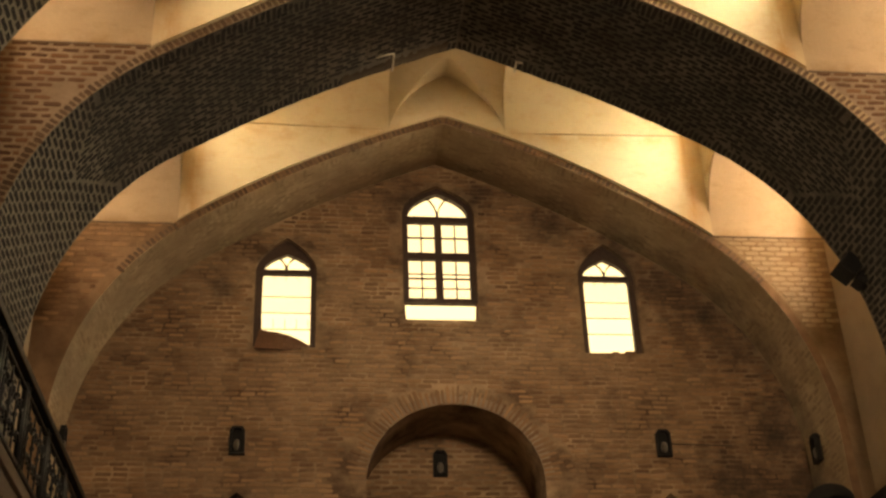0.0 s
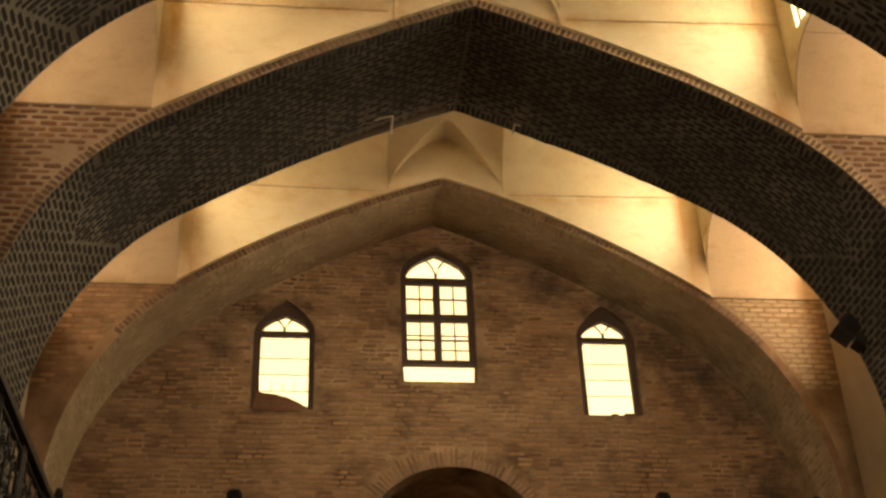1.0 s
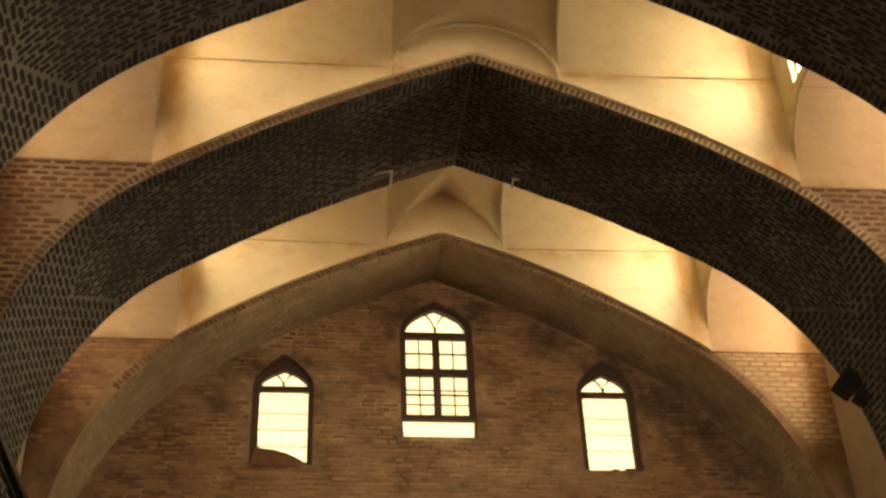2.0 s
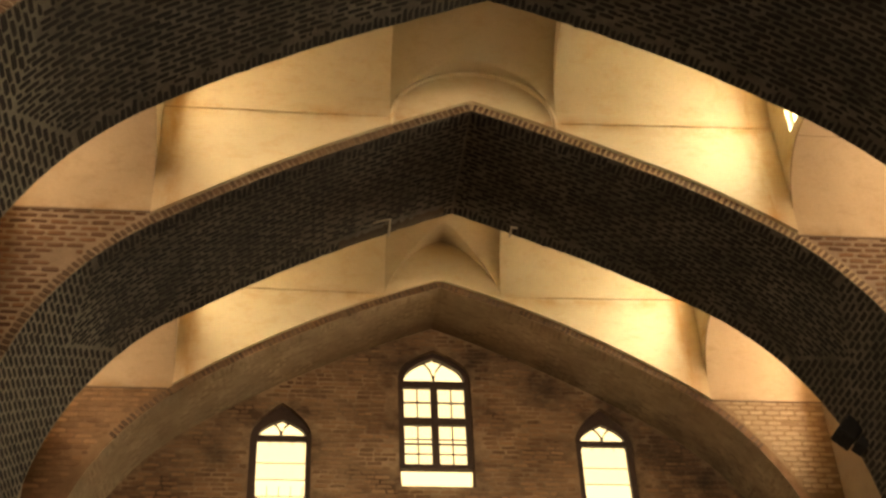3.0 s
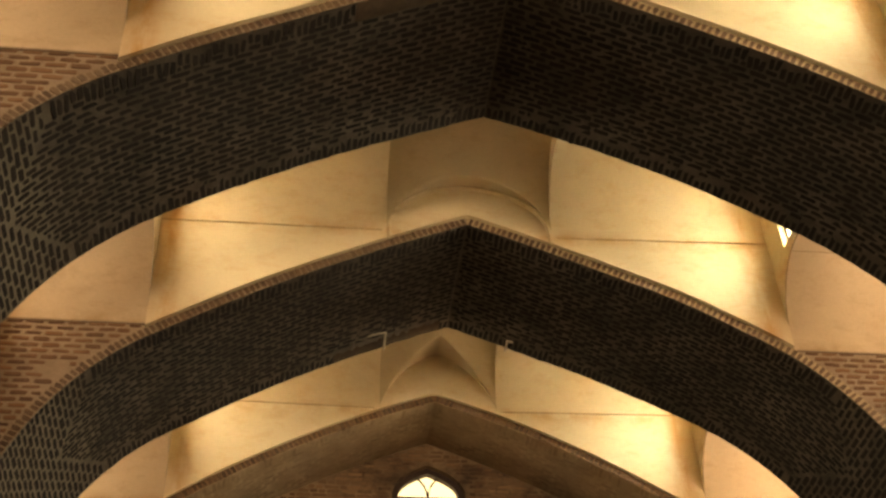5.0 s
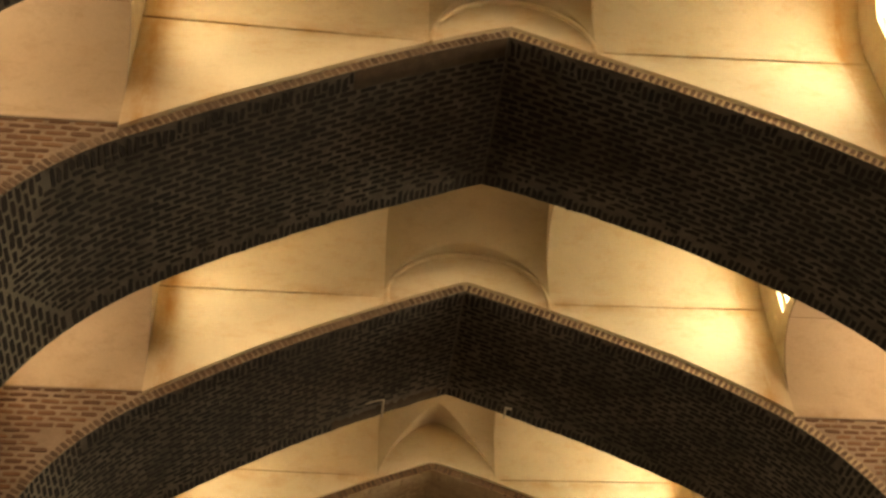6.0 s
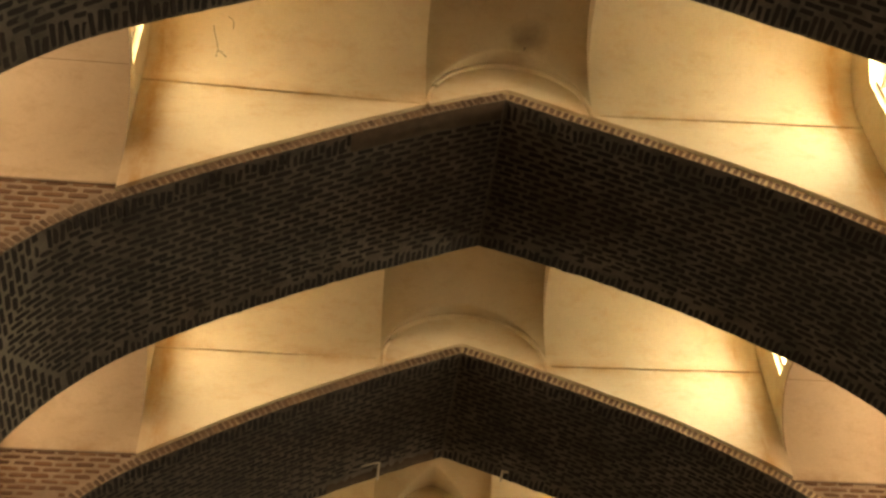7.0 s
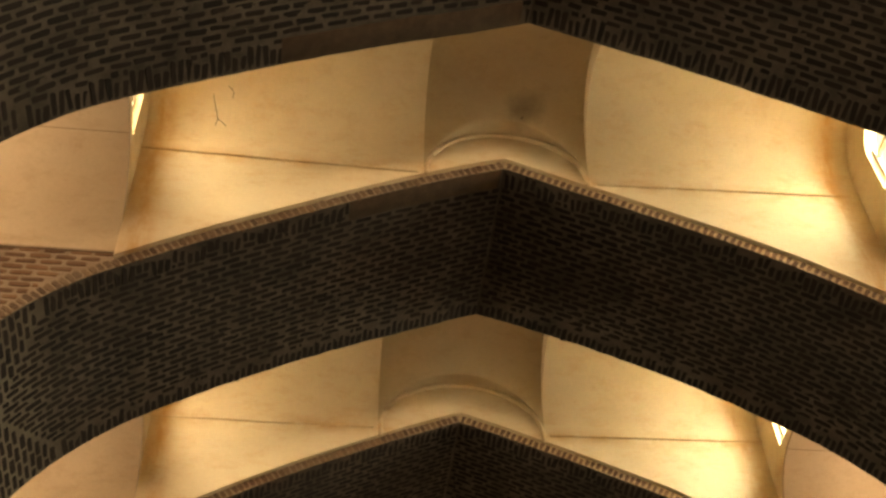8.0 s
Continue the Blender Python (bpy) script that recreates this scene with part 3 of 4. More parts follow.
def pane(parent, x0, x1, z0, z1, y, name="pane"):
    bm = bmesh.new()
    box(bm, x0, x1, y, y + 0.004, z0, z1)
    ob = part(name, bm, M_GLASS, parent)
    ob.visible_shadow = False
    return ob


FY = BACK + 0.07
cx, half, z0, spring, apex = WINDOWS[0]
win = tagged(new("window_1"), "arched dark wooden window with many small panes", "window", kind="structure")
bm = bmesh.new()
ring_frame(bm, ogive(cx, half, 9.42, spring, apex, 10, 2.5), ogive(cx, half - 0.085, 9.49, spring, apex - 0.09, 10, 2.5), FY, FY + 0.09)
part("window_frame", bm, M_WOOD, win)
for nm, a, b_, w in (("transom", (cx - half + 0.05, 10.73), (cx + half - 0.05, 10.73), 0.10), ("middle_rail", (cx - half + 0.05, 10.15), (cx + half - 0.05, 10.15), 0.105),
                     ("mullion", (cx, 9.47), (cx, 10.73), 0.10)):
    bm = bmesh.new()
    bar(bm, a, b_, w, FY + (0.014 if nm == "mullion" else 0.01), FY + (0.076 if nm == "mullion" else 0.08))
    part(nm, bm, M_WOOD, win)
for sx in (-1, 1):
    xi, xo = cx + sx * 0.05, cx + sx * 0.42
    xm = (xi + xo) / 2
    for za, zb, cuts in ((10.20, 10.68, (10.45,)), (9.49, 10.10, (9.88, 9.81, 9.66))):
        bm = bmesh.new()
        bar(bm, (xm, za), (xm, zb), 0.018, FY + 0.03, FY + 0.06)
        for c in cuts:
            bar(bm, (min(xi, xo), c), (max(xi, xo), c), 0.018 if c in (10.45, 9.81) else 0.008, FY + 0.031, FY + 0.059)
        part("glazing_bar", bm, M_WOOD, win)
        pane(win, min(xi, xo), max(xi, xo), za, zb, FY + 0.045)
    bm = bmesh.new()
    tubes = [(cx + sx * 0.25 * (1 - math.cos(t * 1.5)), FY + 0.045, 10.77 + 0.36 * math.sin(t * 1.45)) for t in (0, 0.2, 0.4, 0.6, 0.8, 1.0)]
    tube(bm, tubes, 0.013, 6)
    part("fanlight_bar", bm, M_WOOD, win)
bm = bmesh.new()
for sx in (-1, 1):
    bar(bm, (cx + sx * 0.478, 9.13), (cx + sx * 0.495, 9.42), 0.022, FY, FY + 0.06)
part("jamb_batten", bm, M_CARD, win)

for idx, (cx, half, z0, spring, apex) in enumerate(WINDOWS[1:]):
    win = tagged(new("window_%d" % (idx + 2)), "narrow arched window with a dark wooden frame and wire grille", "window", kind="structure")
    bm = bmesh.new()
    inner = ogive(cx + (0.012 if idx == 0 else 0.0), half - 0.085, z0 + 0.02, spring - 0.02, apex - 0.22, 10, 2.4)
    ring_frame(bm, ogive(cx, half, z0, spring, apex), inner, FY, FY + 0.08)
    part("window_frame", bm, M_WOOD, win)
    bm = bmesh.new()
    bar(bm, (cx - half + 0.03, spring), (cx + half - 0.03, spring), 0.075, FY + 0.01, FY + 0.07)
    part("transom", bm, M_WOOD, win)
    for sx in (-1, 1):
        bm = bmesh.new()
        tube(bm, [(cx + sx * 0.17 * (1 - math.cos(t * 1.5)), FY + 0.04, spring + 0.03 + 0.22 * math.sin(t * 1.4)) for t in (0, 0.25, 0.5, 0.75, 1.0)], 0.013, 6)
        part("fanlight_bar", bm, M_WOOD, win)
    bm = bmesh.new()
    for c in (spring - 0.36, spring - 0.60, spring - 0.84):
        bar(bm, (cx - half + 0.05, c), (cx + half - 0.05, c), 0.009, FY + 0.04, FY + 0.05)
    for i in range(5):
        u = cx - half + 0.1 + i * (2 * half - 0.2) / 4
        bar(bm, (u, spring - 0.03), (u, spring - 0.085), 0.01, FY + 0.04, FY + 0.05)
        if idx == 0:
            bar(bm, (u, spring - 0.84), (u, spring - 0.70), 0.008, FY + 0.04, FY + 0.05)
    part("wire_grille", bm, M_WOOD, win)
    pane(win, cx - half + 0.05, cx + half - 0.05, spring - 0.6, spring, FY + 0.06)

# brown cardboard that has slumped on the sill of the west window: a leaning sheet with its end folded back
def card_panel(name, corners, parent=None):
    """A thin, slightly buckled sheet between four corners."""
    a, b, c, d = [Vector(q_) for q_ in corners]
    nrm = (b - a).cross(d - a).normalized()
    bm = bmesh.new()
    rows = []
    for i in range(7):
        p, q_ = a.lerp(d, i / 6), b.lerp(c, i / 6)
        rows.append([bm.verts.new(p.lerp(q_, j / 5) + nrm * 0.018 * noise.noise((i * 0.45, j * 0.5, len(name)))) for j in range(6)])
    for r0, r1 in zip(rows, rows[1:]):
        for j in range(5):
            bm.faces.new((r0[j], r0[j + 1], r1[j + 1], r1[j]))
    geom = bmesh.ops.extrude_face_region(bm, geom=bm.faces[:])
    bmesh.ops.translate(bm, vec=nrm * 0.008, verts=[v for v in geom["geom"] if isinstance(v, bmesh.types.BMVert)])
    return part(name, bm, M_CARD, parent)


card = tagged(new("cardboard_sheet"), "slumped sheet of brown cardboard on a window sill", "cardboard")
card_panel("sheet", [(-2.44, BACK - 0.05, 8.66), (-2.38, BACK + 0.06, 8.985), (-1.99, BACK + 0.05, 8.90), (-2.10, BACK - 0.06, 8.64)], card)
card_panel("folded_end", [(-2.10, BACK - 0.05, 8.64), (-1.99, BACK + 0.06, 8.90), (-1.73, BACK + 0.12, 8.80), (-1.69, BACK + 0.02, 8.69)], card)
for x, w, h in ((2.345, 0.10, 0.05), (2.55, 0.15, 0.06)):
    bm = bmesh.new()
    box(bm, x - w / 2, x + w / 2, BACK + 0.05, BACK + 0.2, 8.675, 8.68 + h, 0.012)
    tagged(part("brick_rubble", bm, M_BRICK), "loose broken brick on the window sill", "brick", "rubble on the sill")


# ---- wall lamps ----
def wall_lamp(m):
    root = tagged(new("wall_lamp"), "small black wall lamp with a dull glass bulb", "lamp", "wall lamps")
    bm = bmesh.new()
    ring_frame(bm, [(-0.095, -0.18), (0.095, -0.18), (0.095, 0.12), (0.06, 0.18), (-0.06, 0.18), (-0.095, 0.12)],
               [(-0.07, -0.15), (0.07, -0.15), (0.07, 0.10), (0.045, 0.15), (-0.045, 0.15), (-0.07, 0.10)], -0.07, 0.0)
    box(bm, -0.085, 0.085, -0.012, 0.0, -0.17, 0.15)
    housing = part("housing", bm, M_BLACK, root)
    bm = bmesh.new()
    bmesh.ops.create_uvsphere(bm, u_segments=12, v_segments=8, radius=0.05, matrix=Matrix.Translation((0, -0.045, -0.06)) @ Matrix.Diagonal((0.9, 0.7, 1.5, 1)))
    part("bulb", bm, M_BULB, housing, "dull glass bulb", smooth=True)
    root.matrix_basis = m
    return root


lamp = wall_lamp(pose(-2.59, BACK, 7.40))
copy_thing(lamp, pose(2.81, BACK, 7.40))
copy_thing(lamp, pose(0.05, BACK + 1.1, 7.52))
copy_thing(lamp, pose(4.70, 14.55, 7.20, 0, 0, -90))
copy_thing(lamp, pose(-4.70, 14.78, 7.33, 0, 0, 90))

# ---- loudspeaker on the east pier, cables and brackets ----
spk = tagged(new("loudspeaker"), "black box loudspeaker tilted on a bracket beside the arch", "loudspeaker")
bm = bmesh.new()
box(bm, -0.19, 0.045, -0.13, 0.13, -0.13, 0.13, 0.012)
cabinet = part("cabinet", bm, M_BLACK, spk)
bm = bmesh.new()
box(bm, -0.175, 0.03, -0.146, -0.132, -0.115, 0.115, 0.004)
part("grille", bm, M_IRON, cabinet, "dark metal grille")
bm = bmesh.new()
box(bm, 0.065, 0.19, -0.10, 0.10, -0.11, 0.08, 0.01)
part("driver_box", bm, M_BLACK, spk)
bm = bmesh.new()
tube(bm, [(0.0, 0, 0.05), (0.10, 0, 0.20)], 0.02)
part("bracket", bm, M_IRON, spk)
spk.matrix_basis = pose(4.44, 12.15, 8.42, 0, 42, 0)


def cable(name, pts, r, label, material=M_CRACK):
    bm = bmesh.new()
    tube(bm, pts, r, 6)
    return tagged(part(name, bm, material, smooth=True), label, "cable")


cable("cable", [(4.52, 12.2, 8.28), (4.66, 12.34, 8.1), (4.96, 12.6, 7.95), (4.985, 12.62, 7.6)], 0.012, "thin dark cable hanging below the loudspeaker")
cable("cable", [(2.315 + 0.006 * i, BACK - 0.012, 8.64 - 0.16 * i) for i in range(13)], 0.005, "thin brown cable that runs down the brick wall", M_SEAM)
cable("cable", [(2.92 + 0.2 * i, BACK - 0.012, 7.40 - 0.005 * i) for i in range(5)], 0.007, "thin dark cable along a course of bricks")


def conduit(pts, label):
    bm = bmesh.new()
    tube(bm, pts, 0.014, 8)
    return tagged(part("conduit", bm, M_FRAME, smooth=True), label, "conduit", "conduits on the arch")


E_Y = FRONTS[1] + WIDE


def under(u):
    return ARC.height(abs(u)) + sag(1, 1, -u if u > 0.75 else u) - 0.022


conduit([(-0.80, E_Y + 0.01, under(0.8) - 0.02), (-0.80, E_Y - 0.30, under(0.8)), (-0.88, E_Y - 0.34, under(0.88)), (-1.02, E_Y - 0.34, under(1.02))], "pale bent conduit under the crown of the arch")
conduit([(0.72, E_Y + 0.01, under(0.72) - 0.02), (0.72, E_Y - 0.16, under(0.72)), (0.78, E_Y - 0.2, under(0.78))], "short pale forked conduit under the arch")

# ---- gallery with iron railing on the west side ----
GU, GZ = -4.12, 5.14
bm = bmesh.new()
box(bm, -SIDE, GU, 7.0, BACK, GZ - 0.18, GZ)
tagged(part("gallery_floor", bm, M_BOARD), "narrow timber gallery floor along the side wall", "gallery", kind="structure")
rail = tagged(new("gallery_railing"), "black wrought iron railing with scrolls along the gallery", "railing")
bm = bmesh.new()
box(bm, GU - 0.03, GU + 0.035, 7.0, BACK, GZ + 0.005, GZ + 0.12, 0.008)
part("kick_board", bm, M_BOARD, rail, "brown wooden board at the foot")
for zc, w, h in ((6.10, 0.055, 0.04), (6.00, 0.02, 0.016), (5.33, 0.022, 0.02)):
    bm = bmesh.new()
    box(bm, GU - w, GU + w, 7.0, BACK, zc - h, zc + h, 0.006)
    part("handrail" if zc > 6.05 else "rail", bm, M_IRON, rail)
bm = bmesh.new()
tube(bm, [(0, 0, GZ + 0.1), (0, 0, 6.14)], 0.028, 10)
post = part("post", bm, M_IRON, rail, smooth=True)
post_mesh = post.data
bm = bmesh.new()
tube(bm, [(0, 0, 5.34), (0, 0, 6.0)], 0.011, 6)
for zc in (5.5, 5.67, 5.84):
    bmesh.ops.create_uvsphere(bm, u_segments=8, v_segments=6, radius=0.026, matrix=Matrix.Translation((0, 0, zc)))
bal_mesh = bpy.data.meshes.new("baluster")
bm.to_mesh(bal_mesh)
bm.free()
bal_mesh.materials.append(M_IRON)
scroll_meshes = []
for flip in (-1, 1):
    bm = bmesh.new()
    pts = []
    for i in range(40):
        a = -4.2 + i / 39 * 8.4
        r = 0.09 * (1 - abs(a) / 5.4)
        pts.append((0.004 * flip, flip * (0.02 + r * math.cos(a)), 5.67 + math.copysign(0.165 - r * math.sin(abs(a)), a)))
    tube(bm, pts, 0.012, 6)
    me = bpy.data.meshes.new("scroll")
    bm.to_mesh(me)
    bm.free()
    me.materials.append(M_IRON)
    scroll_meshes.append(me)
post.location = (GU, 7.05, 0)
y = 7.05
n = 0
while y < BACK - 0.1:
    if n % 8 == 0 and n:
        for dy in (0.0, 0.09):
            o = new("post", post_mesh)
            o.parent, o.location = rail, (GU, y + dy, 0)
    elif n % 2:
        for me in scroll_meshes:
            o = new("scroll", me)
            o.parent, o.location = rail, (GU, y, 0)
    else:
        o = new("baluster", bal_mesh)
        o.parent, o.location = rail, (GU, y, 0)
    y += 0.13
    n += 1

# ---- hook and soot under one middle vault, hairline cracks ----
bm = bmesh.new()
tube(bm, [(0.21, 6.58, 12.24), (0.20, 6.58, 12.12), (0.185, 6.60, 12.06), (0.17, 6.62, 12.03)], 0.010, 6)
tagged(part("ceiling_hook", bm, M_IRON), "small black iron hook under the plaster vault", "hook")


def on_vault(k, u, y):
    """A point just under the high vault of bay k."""
    ym = FRONTS[k] - GAP / 2
    return (u, y, vault_z(y, ym, GAP / 2 - 0.038, SPRINGS[k], RISE_MID, 2.2) - 0.002)


for k, line in ((2, [(-2.80, 6.55), (-2.79, 6.60), (-2.765, 6.65), (-2.745, 6.70), (-2.76, 6.735)]),
                (2, [(-2.67, 6.48), (-2.63, 6.50), (-2.615, 6.53), (-2.62, 6.57)]), (2, [(-2.75, 6.70), (-2.70, 6.715), (-2.66, 6.735)])):
    bm = bmesh.new()
    tube(bm, [on_vault(k, *q_) for q_ in line], 0.003, 5)
    part("crack", bm, M_CRACK, BAYS[k])

# ---- gallery on the east side, with a lamp ----
bm = bmesh.new()
box(bm, 4.42, SIDE, 7.0, BACK, GZ - 0.38, GZ - 0.20)
tagged(part("gallery_floor", bm, M_BOARD), "narrow timber gallery floor along the side wall", "gallery", kind="structure")
copy_thing(rail, pose(4.42 - GU, 0, -0.20))
lantern = tagged(new("gallery_lamp"), "dark round metal lampshade on a post at the gallery", "lamp")
LX, LY, LZ = 4.16, 13.3, 6.06
bm = bmesh.new()
rings = []
for i in range(9):
    a = math.pi / 2 * i / 8
    rings.append([bm.verts.new((LX + 0.28 * math.cos(a) * math.cos(t), LY + 0.28 * math.cos(a) * math.sin(t), LZ + 0.22 * math.sin(a))) for t in [2 * math.pi * q_ / 28 for q_ in range(28)]])
for r0, r1 in zip(rings, rings[1:]):
    for i in range(28):
        bm.faces.new((r0[i], r0[(i + 1) % 28], r1[(i + 1) % 28], r1[i]))
bmesh.ops.remove_doubles(bm, verts=bm.verts[:], dist=1e-4)
part("shade", bm, M_BLACK, lantern, smooth=True)
bm = bmesh.new()
tube(bm, [(LX, LY, 4.90), (LX, LY, LZ + 0.15)], 0.025, 10)
part("post", bm, M_IRON, lantern)
bm = bmesh.new()
box(bm, 3.95, 4.45, 13.1, 13.5, 4.80, 4.92, 0.01)
part("bracket", bm, M_IRON, lantern)


# ---- bricks ----
def unit_brick(name, l, w, h, material, worn=0.16, kinds=5):
    """A few worn bricks with blunt, uneven outlines: the face lies h above the joint, the foot 12 mm below."""
    rnd = random.Random(len(name) * 100 + int(w * 1e4))
    out = []
    for _ in range(kinds):
        q = w * worn
        ring = [(-l / 2, -w / 2 + 2 * q), (-l / 2 + 2 * q, -w / 2), (0.0, -w / 2), (l / 2 - 2 * q, -w / 2), (l / 2, -w / 2 + 2 * q),
                (l / 2, w / 2 - 2 * q), (l / 2 - 2 * q, w / 2), (0.0, w / 2), (-l / 2 + 2 * q, w / 2), (-l / 2, w / 2 - 2 * q)]
        ring = [(x + rnd.uniform(-1, 1) * q * 1.2, y_ + rnd.uniform(-1, 1) * q * 0.75) for x, y_ in ring]
        n_ = len(ring)
        low = [(x, y_, -0.012) for x, y_ in ring]
        top = [(x * (1 - 0.008 / l), y_ * (1 - 0.006 / w), h + rnd.uniform(-0.001, 0.001)) for x, y_ in ring]
        me = bpy.data.meshes.new(name)
        me.from_pydata(low + top, [], [tuple(range(n_, 2 * n_))] + [(i, (i + 1) % n_, n_ + (i + 1) % n_, n_ + i) for i in range(n_)])
        me.materials.append(material)
        out.append(me)
    return out


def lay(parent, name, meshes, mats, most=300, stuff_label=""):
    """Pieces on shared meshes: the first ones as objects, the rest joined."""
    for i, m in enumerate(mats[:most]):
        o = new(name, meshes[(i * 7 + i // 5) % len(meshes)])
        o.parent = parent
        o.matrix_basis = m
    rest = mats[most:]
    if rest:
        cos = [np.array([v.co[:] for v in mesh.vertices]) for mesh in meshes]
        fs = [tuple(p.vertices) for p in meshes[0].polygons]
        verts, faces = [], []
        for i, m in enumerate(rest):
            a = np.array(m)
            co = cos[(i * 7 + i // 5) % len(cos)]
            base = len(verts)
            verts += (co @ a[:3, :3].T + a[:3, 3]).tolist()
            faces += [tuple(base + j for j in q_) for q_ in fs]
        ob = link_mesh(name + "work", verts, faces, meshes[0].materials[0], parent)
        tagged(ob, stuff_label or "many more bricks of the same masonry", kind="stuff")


def frame_of(p, x, nrm, sx=1.0, sy=1.0):
    x, nrm = Vector(x).normalized(), Vector(nrm).normalized()
    yv = nrm.cross(x).normalized()
    jit = random.gauss(0, 0.028)
    x2 = (x + yv * jit).normalized()
    yv = nrm.cross(x2)
    pp = Vector(p) + nrm * random.uniform(-0.002, 0.002) + x2 * random.gauss(0, 0.004) + yv * random.gauss(0, 0.0022)
    return Matrix(((x2.x * sx, yv.x * sy, nrm.x, pp.x), (x2.y * sx, yv.y * sy, nrm.y, pp.y), (x2.z * sx, yv.z * sy, nrm.z, pp.z), (0, 0, 0, 1)))


def settle(k, u, z, t):
    """Shift of a point of the underside at the share t of the arch's breadth."""
    lift = sag(k, 0, u) * (1 - t) + sag(k, 1, u) * t
    e = max(0.0, min(1.0, (z - ARC.Z0) / 2.8))
    return math.copysign(lift * 0.6 * (1 - e), u) * e, lift * e


BL, BW = 0.179, 0.049        # brick face
PL, PW = 0.205, 0.071        # pitch along and across
TOOTH = 0.066
TIP, SLANT = 0.0, 0.70
# length down the arch of the point where the bond turns
for i in range(700):
    if ARC.at(i * 0.01)[0] > 4.20:
        TIP = i * 0.01
        break
PATCHES = {3: ("back", 0.10, 2.35, 0.235), 2: ("front", 0.03, 1.6, 0.22), 1: ("back", 0.12, 1.55, 0.22)}


def soffit(k, mesh, most):
    """Bricks under an arch: slices along the curve, toothed borders, and courses across at the haunch."""
    y0 = FRONTS[k]
    w = WIDE if k else BACK - D1
    out = []
    patch = PATCHES.get(k)

    def put(sx, s, v, along, sc=1.0, tooth=None, lean=0.0):
        u, z, a = ARC.at(s)
        if patch and sx < 0 and patch[1] < s < patch[2] and tooth == patch[0]:
            return
        if patch and sx < 0 and patch[1] < s < patch[2] and (v < patch[3] if patch[0] == "front" else v > w - patch[3]):
            return
        nrm = (-sx * math.cos(a), 0, -math.sin(a))
        tan = (sx * math.sin(a), 0, -math.cos(a))
        du, dz = settle(k, sx * u, z, v / w)
        u += sx * du
        z += dz
        out.append((s, frame_of((sx * u, y0 + v, z), tan if along else (tan[0] * lean, 1, tan[2] * lean), nrm, sc, random.uniform(0.84, 1.10) * (0.95 if tooth else 1.0))))

    def turn(v):
        return TIP - SLANT * min(abs(v - w / 2), w / 2 - 0.17)

    def depth(s, back):
        m = int((s - 0.04) / TOOTH + 0.5) % 5
        return 0.0145 + PW * ((2, 2, 3, 3, 3) if back else (3, 3, 3, 2, 2))[m]

    def runs(test, a, b, step=0.012):
        """Stretches of [a, b] where test holds."""
        got, start, x = [], None, a
        while x <= b:
            t = test(x)
            if t and start is None:
                start = x
            if start is not None and (not t or x + step > b):
                got.append((start, x))
                start = None
            x += step
        return got

    def fill(a, b, shift, gap=PL - BL):
        """Brick stretches in [a, b] with the joints of the course."""
        x = math.floor((a - shift) / PL) * PL + shift
        while x < b:
            c, d = max(a, x + gap / 2), min(b, x + PL - gap / 2)
            if d - c > 0.03:
                yield c, d
            x += PL

    for sx in (-1, 1):
        for j in range(int(w / PW)):
            v = 0.0145 + (j + 0.5) * PW
            test = lambda s: s < turn(v) and (depth(s, False) < v - BW / 2 + 0.004 and v + BW / 2 - 0.004 < w - depth(s, True) if k else v > 0.13)
            for a_, b_ in runs(test, 0.012, TIP):
                for c, d in fill(a_, b_, (j % 2) * PL / 2 + random.uniform(-0.025, 0.025)):
                    put(sx, (c + d) / 2, v, True, (d - c) / BL * random.uniform(0.93, 1.0))
        # toothed borders
        s = 0.04
        while s < turn(0.0):
            for back in ((False, True) if k else (False,)):
                d = depth(s, back)
                v = 0.008 + (d - 0.008) / 2
                put(sx, s, w - v if back else v, False, (d - 0.014) / BL * random.uniform(0.9, 1.03), "back" if back else "front",
                    (0.09, 0.02, -0.08, 0.06, -0.06)[int((s - 0.04) / TOOTH + 0.5) % 5])
            s += TOOTH
        # courses across, at the haunch
        s, j = TIP - SLANT * w / 2, 0
        while s < ARC.s2 + 0.7:
            for a_, b_ in runs(lambda v: s - BW / 2 > turn(v) + 0.012, 0.01, w - 0.01):
                for c, d in fill(a_, b_, (j % 2) * PL / 2):
                    put(sx, s, (c + d) / 2, False, (d - c) / BL * random.uniform(0.94, 1.0))
            s += PW
            j += 1
    out.sort(key=lambda q_: q_[0])
    lay(ARCHES[k], "brick", mesh, [m for _, m in out], most, "dark bricks of the arch's underside")


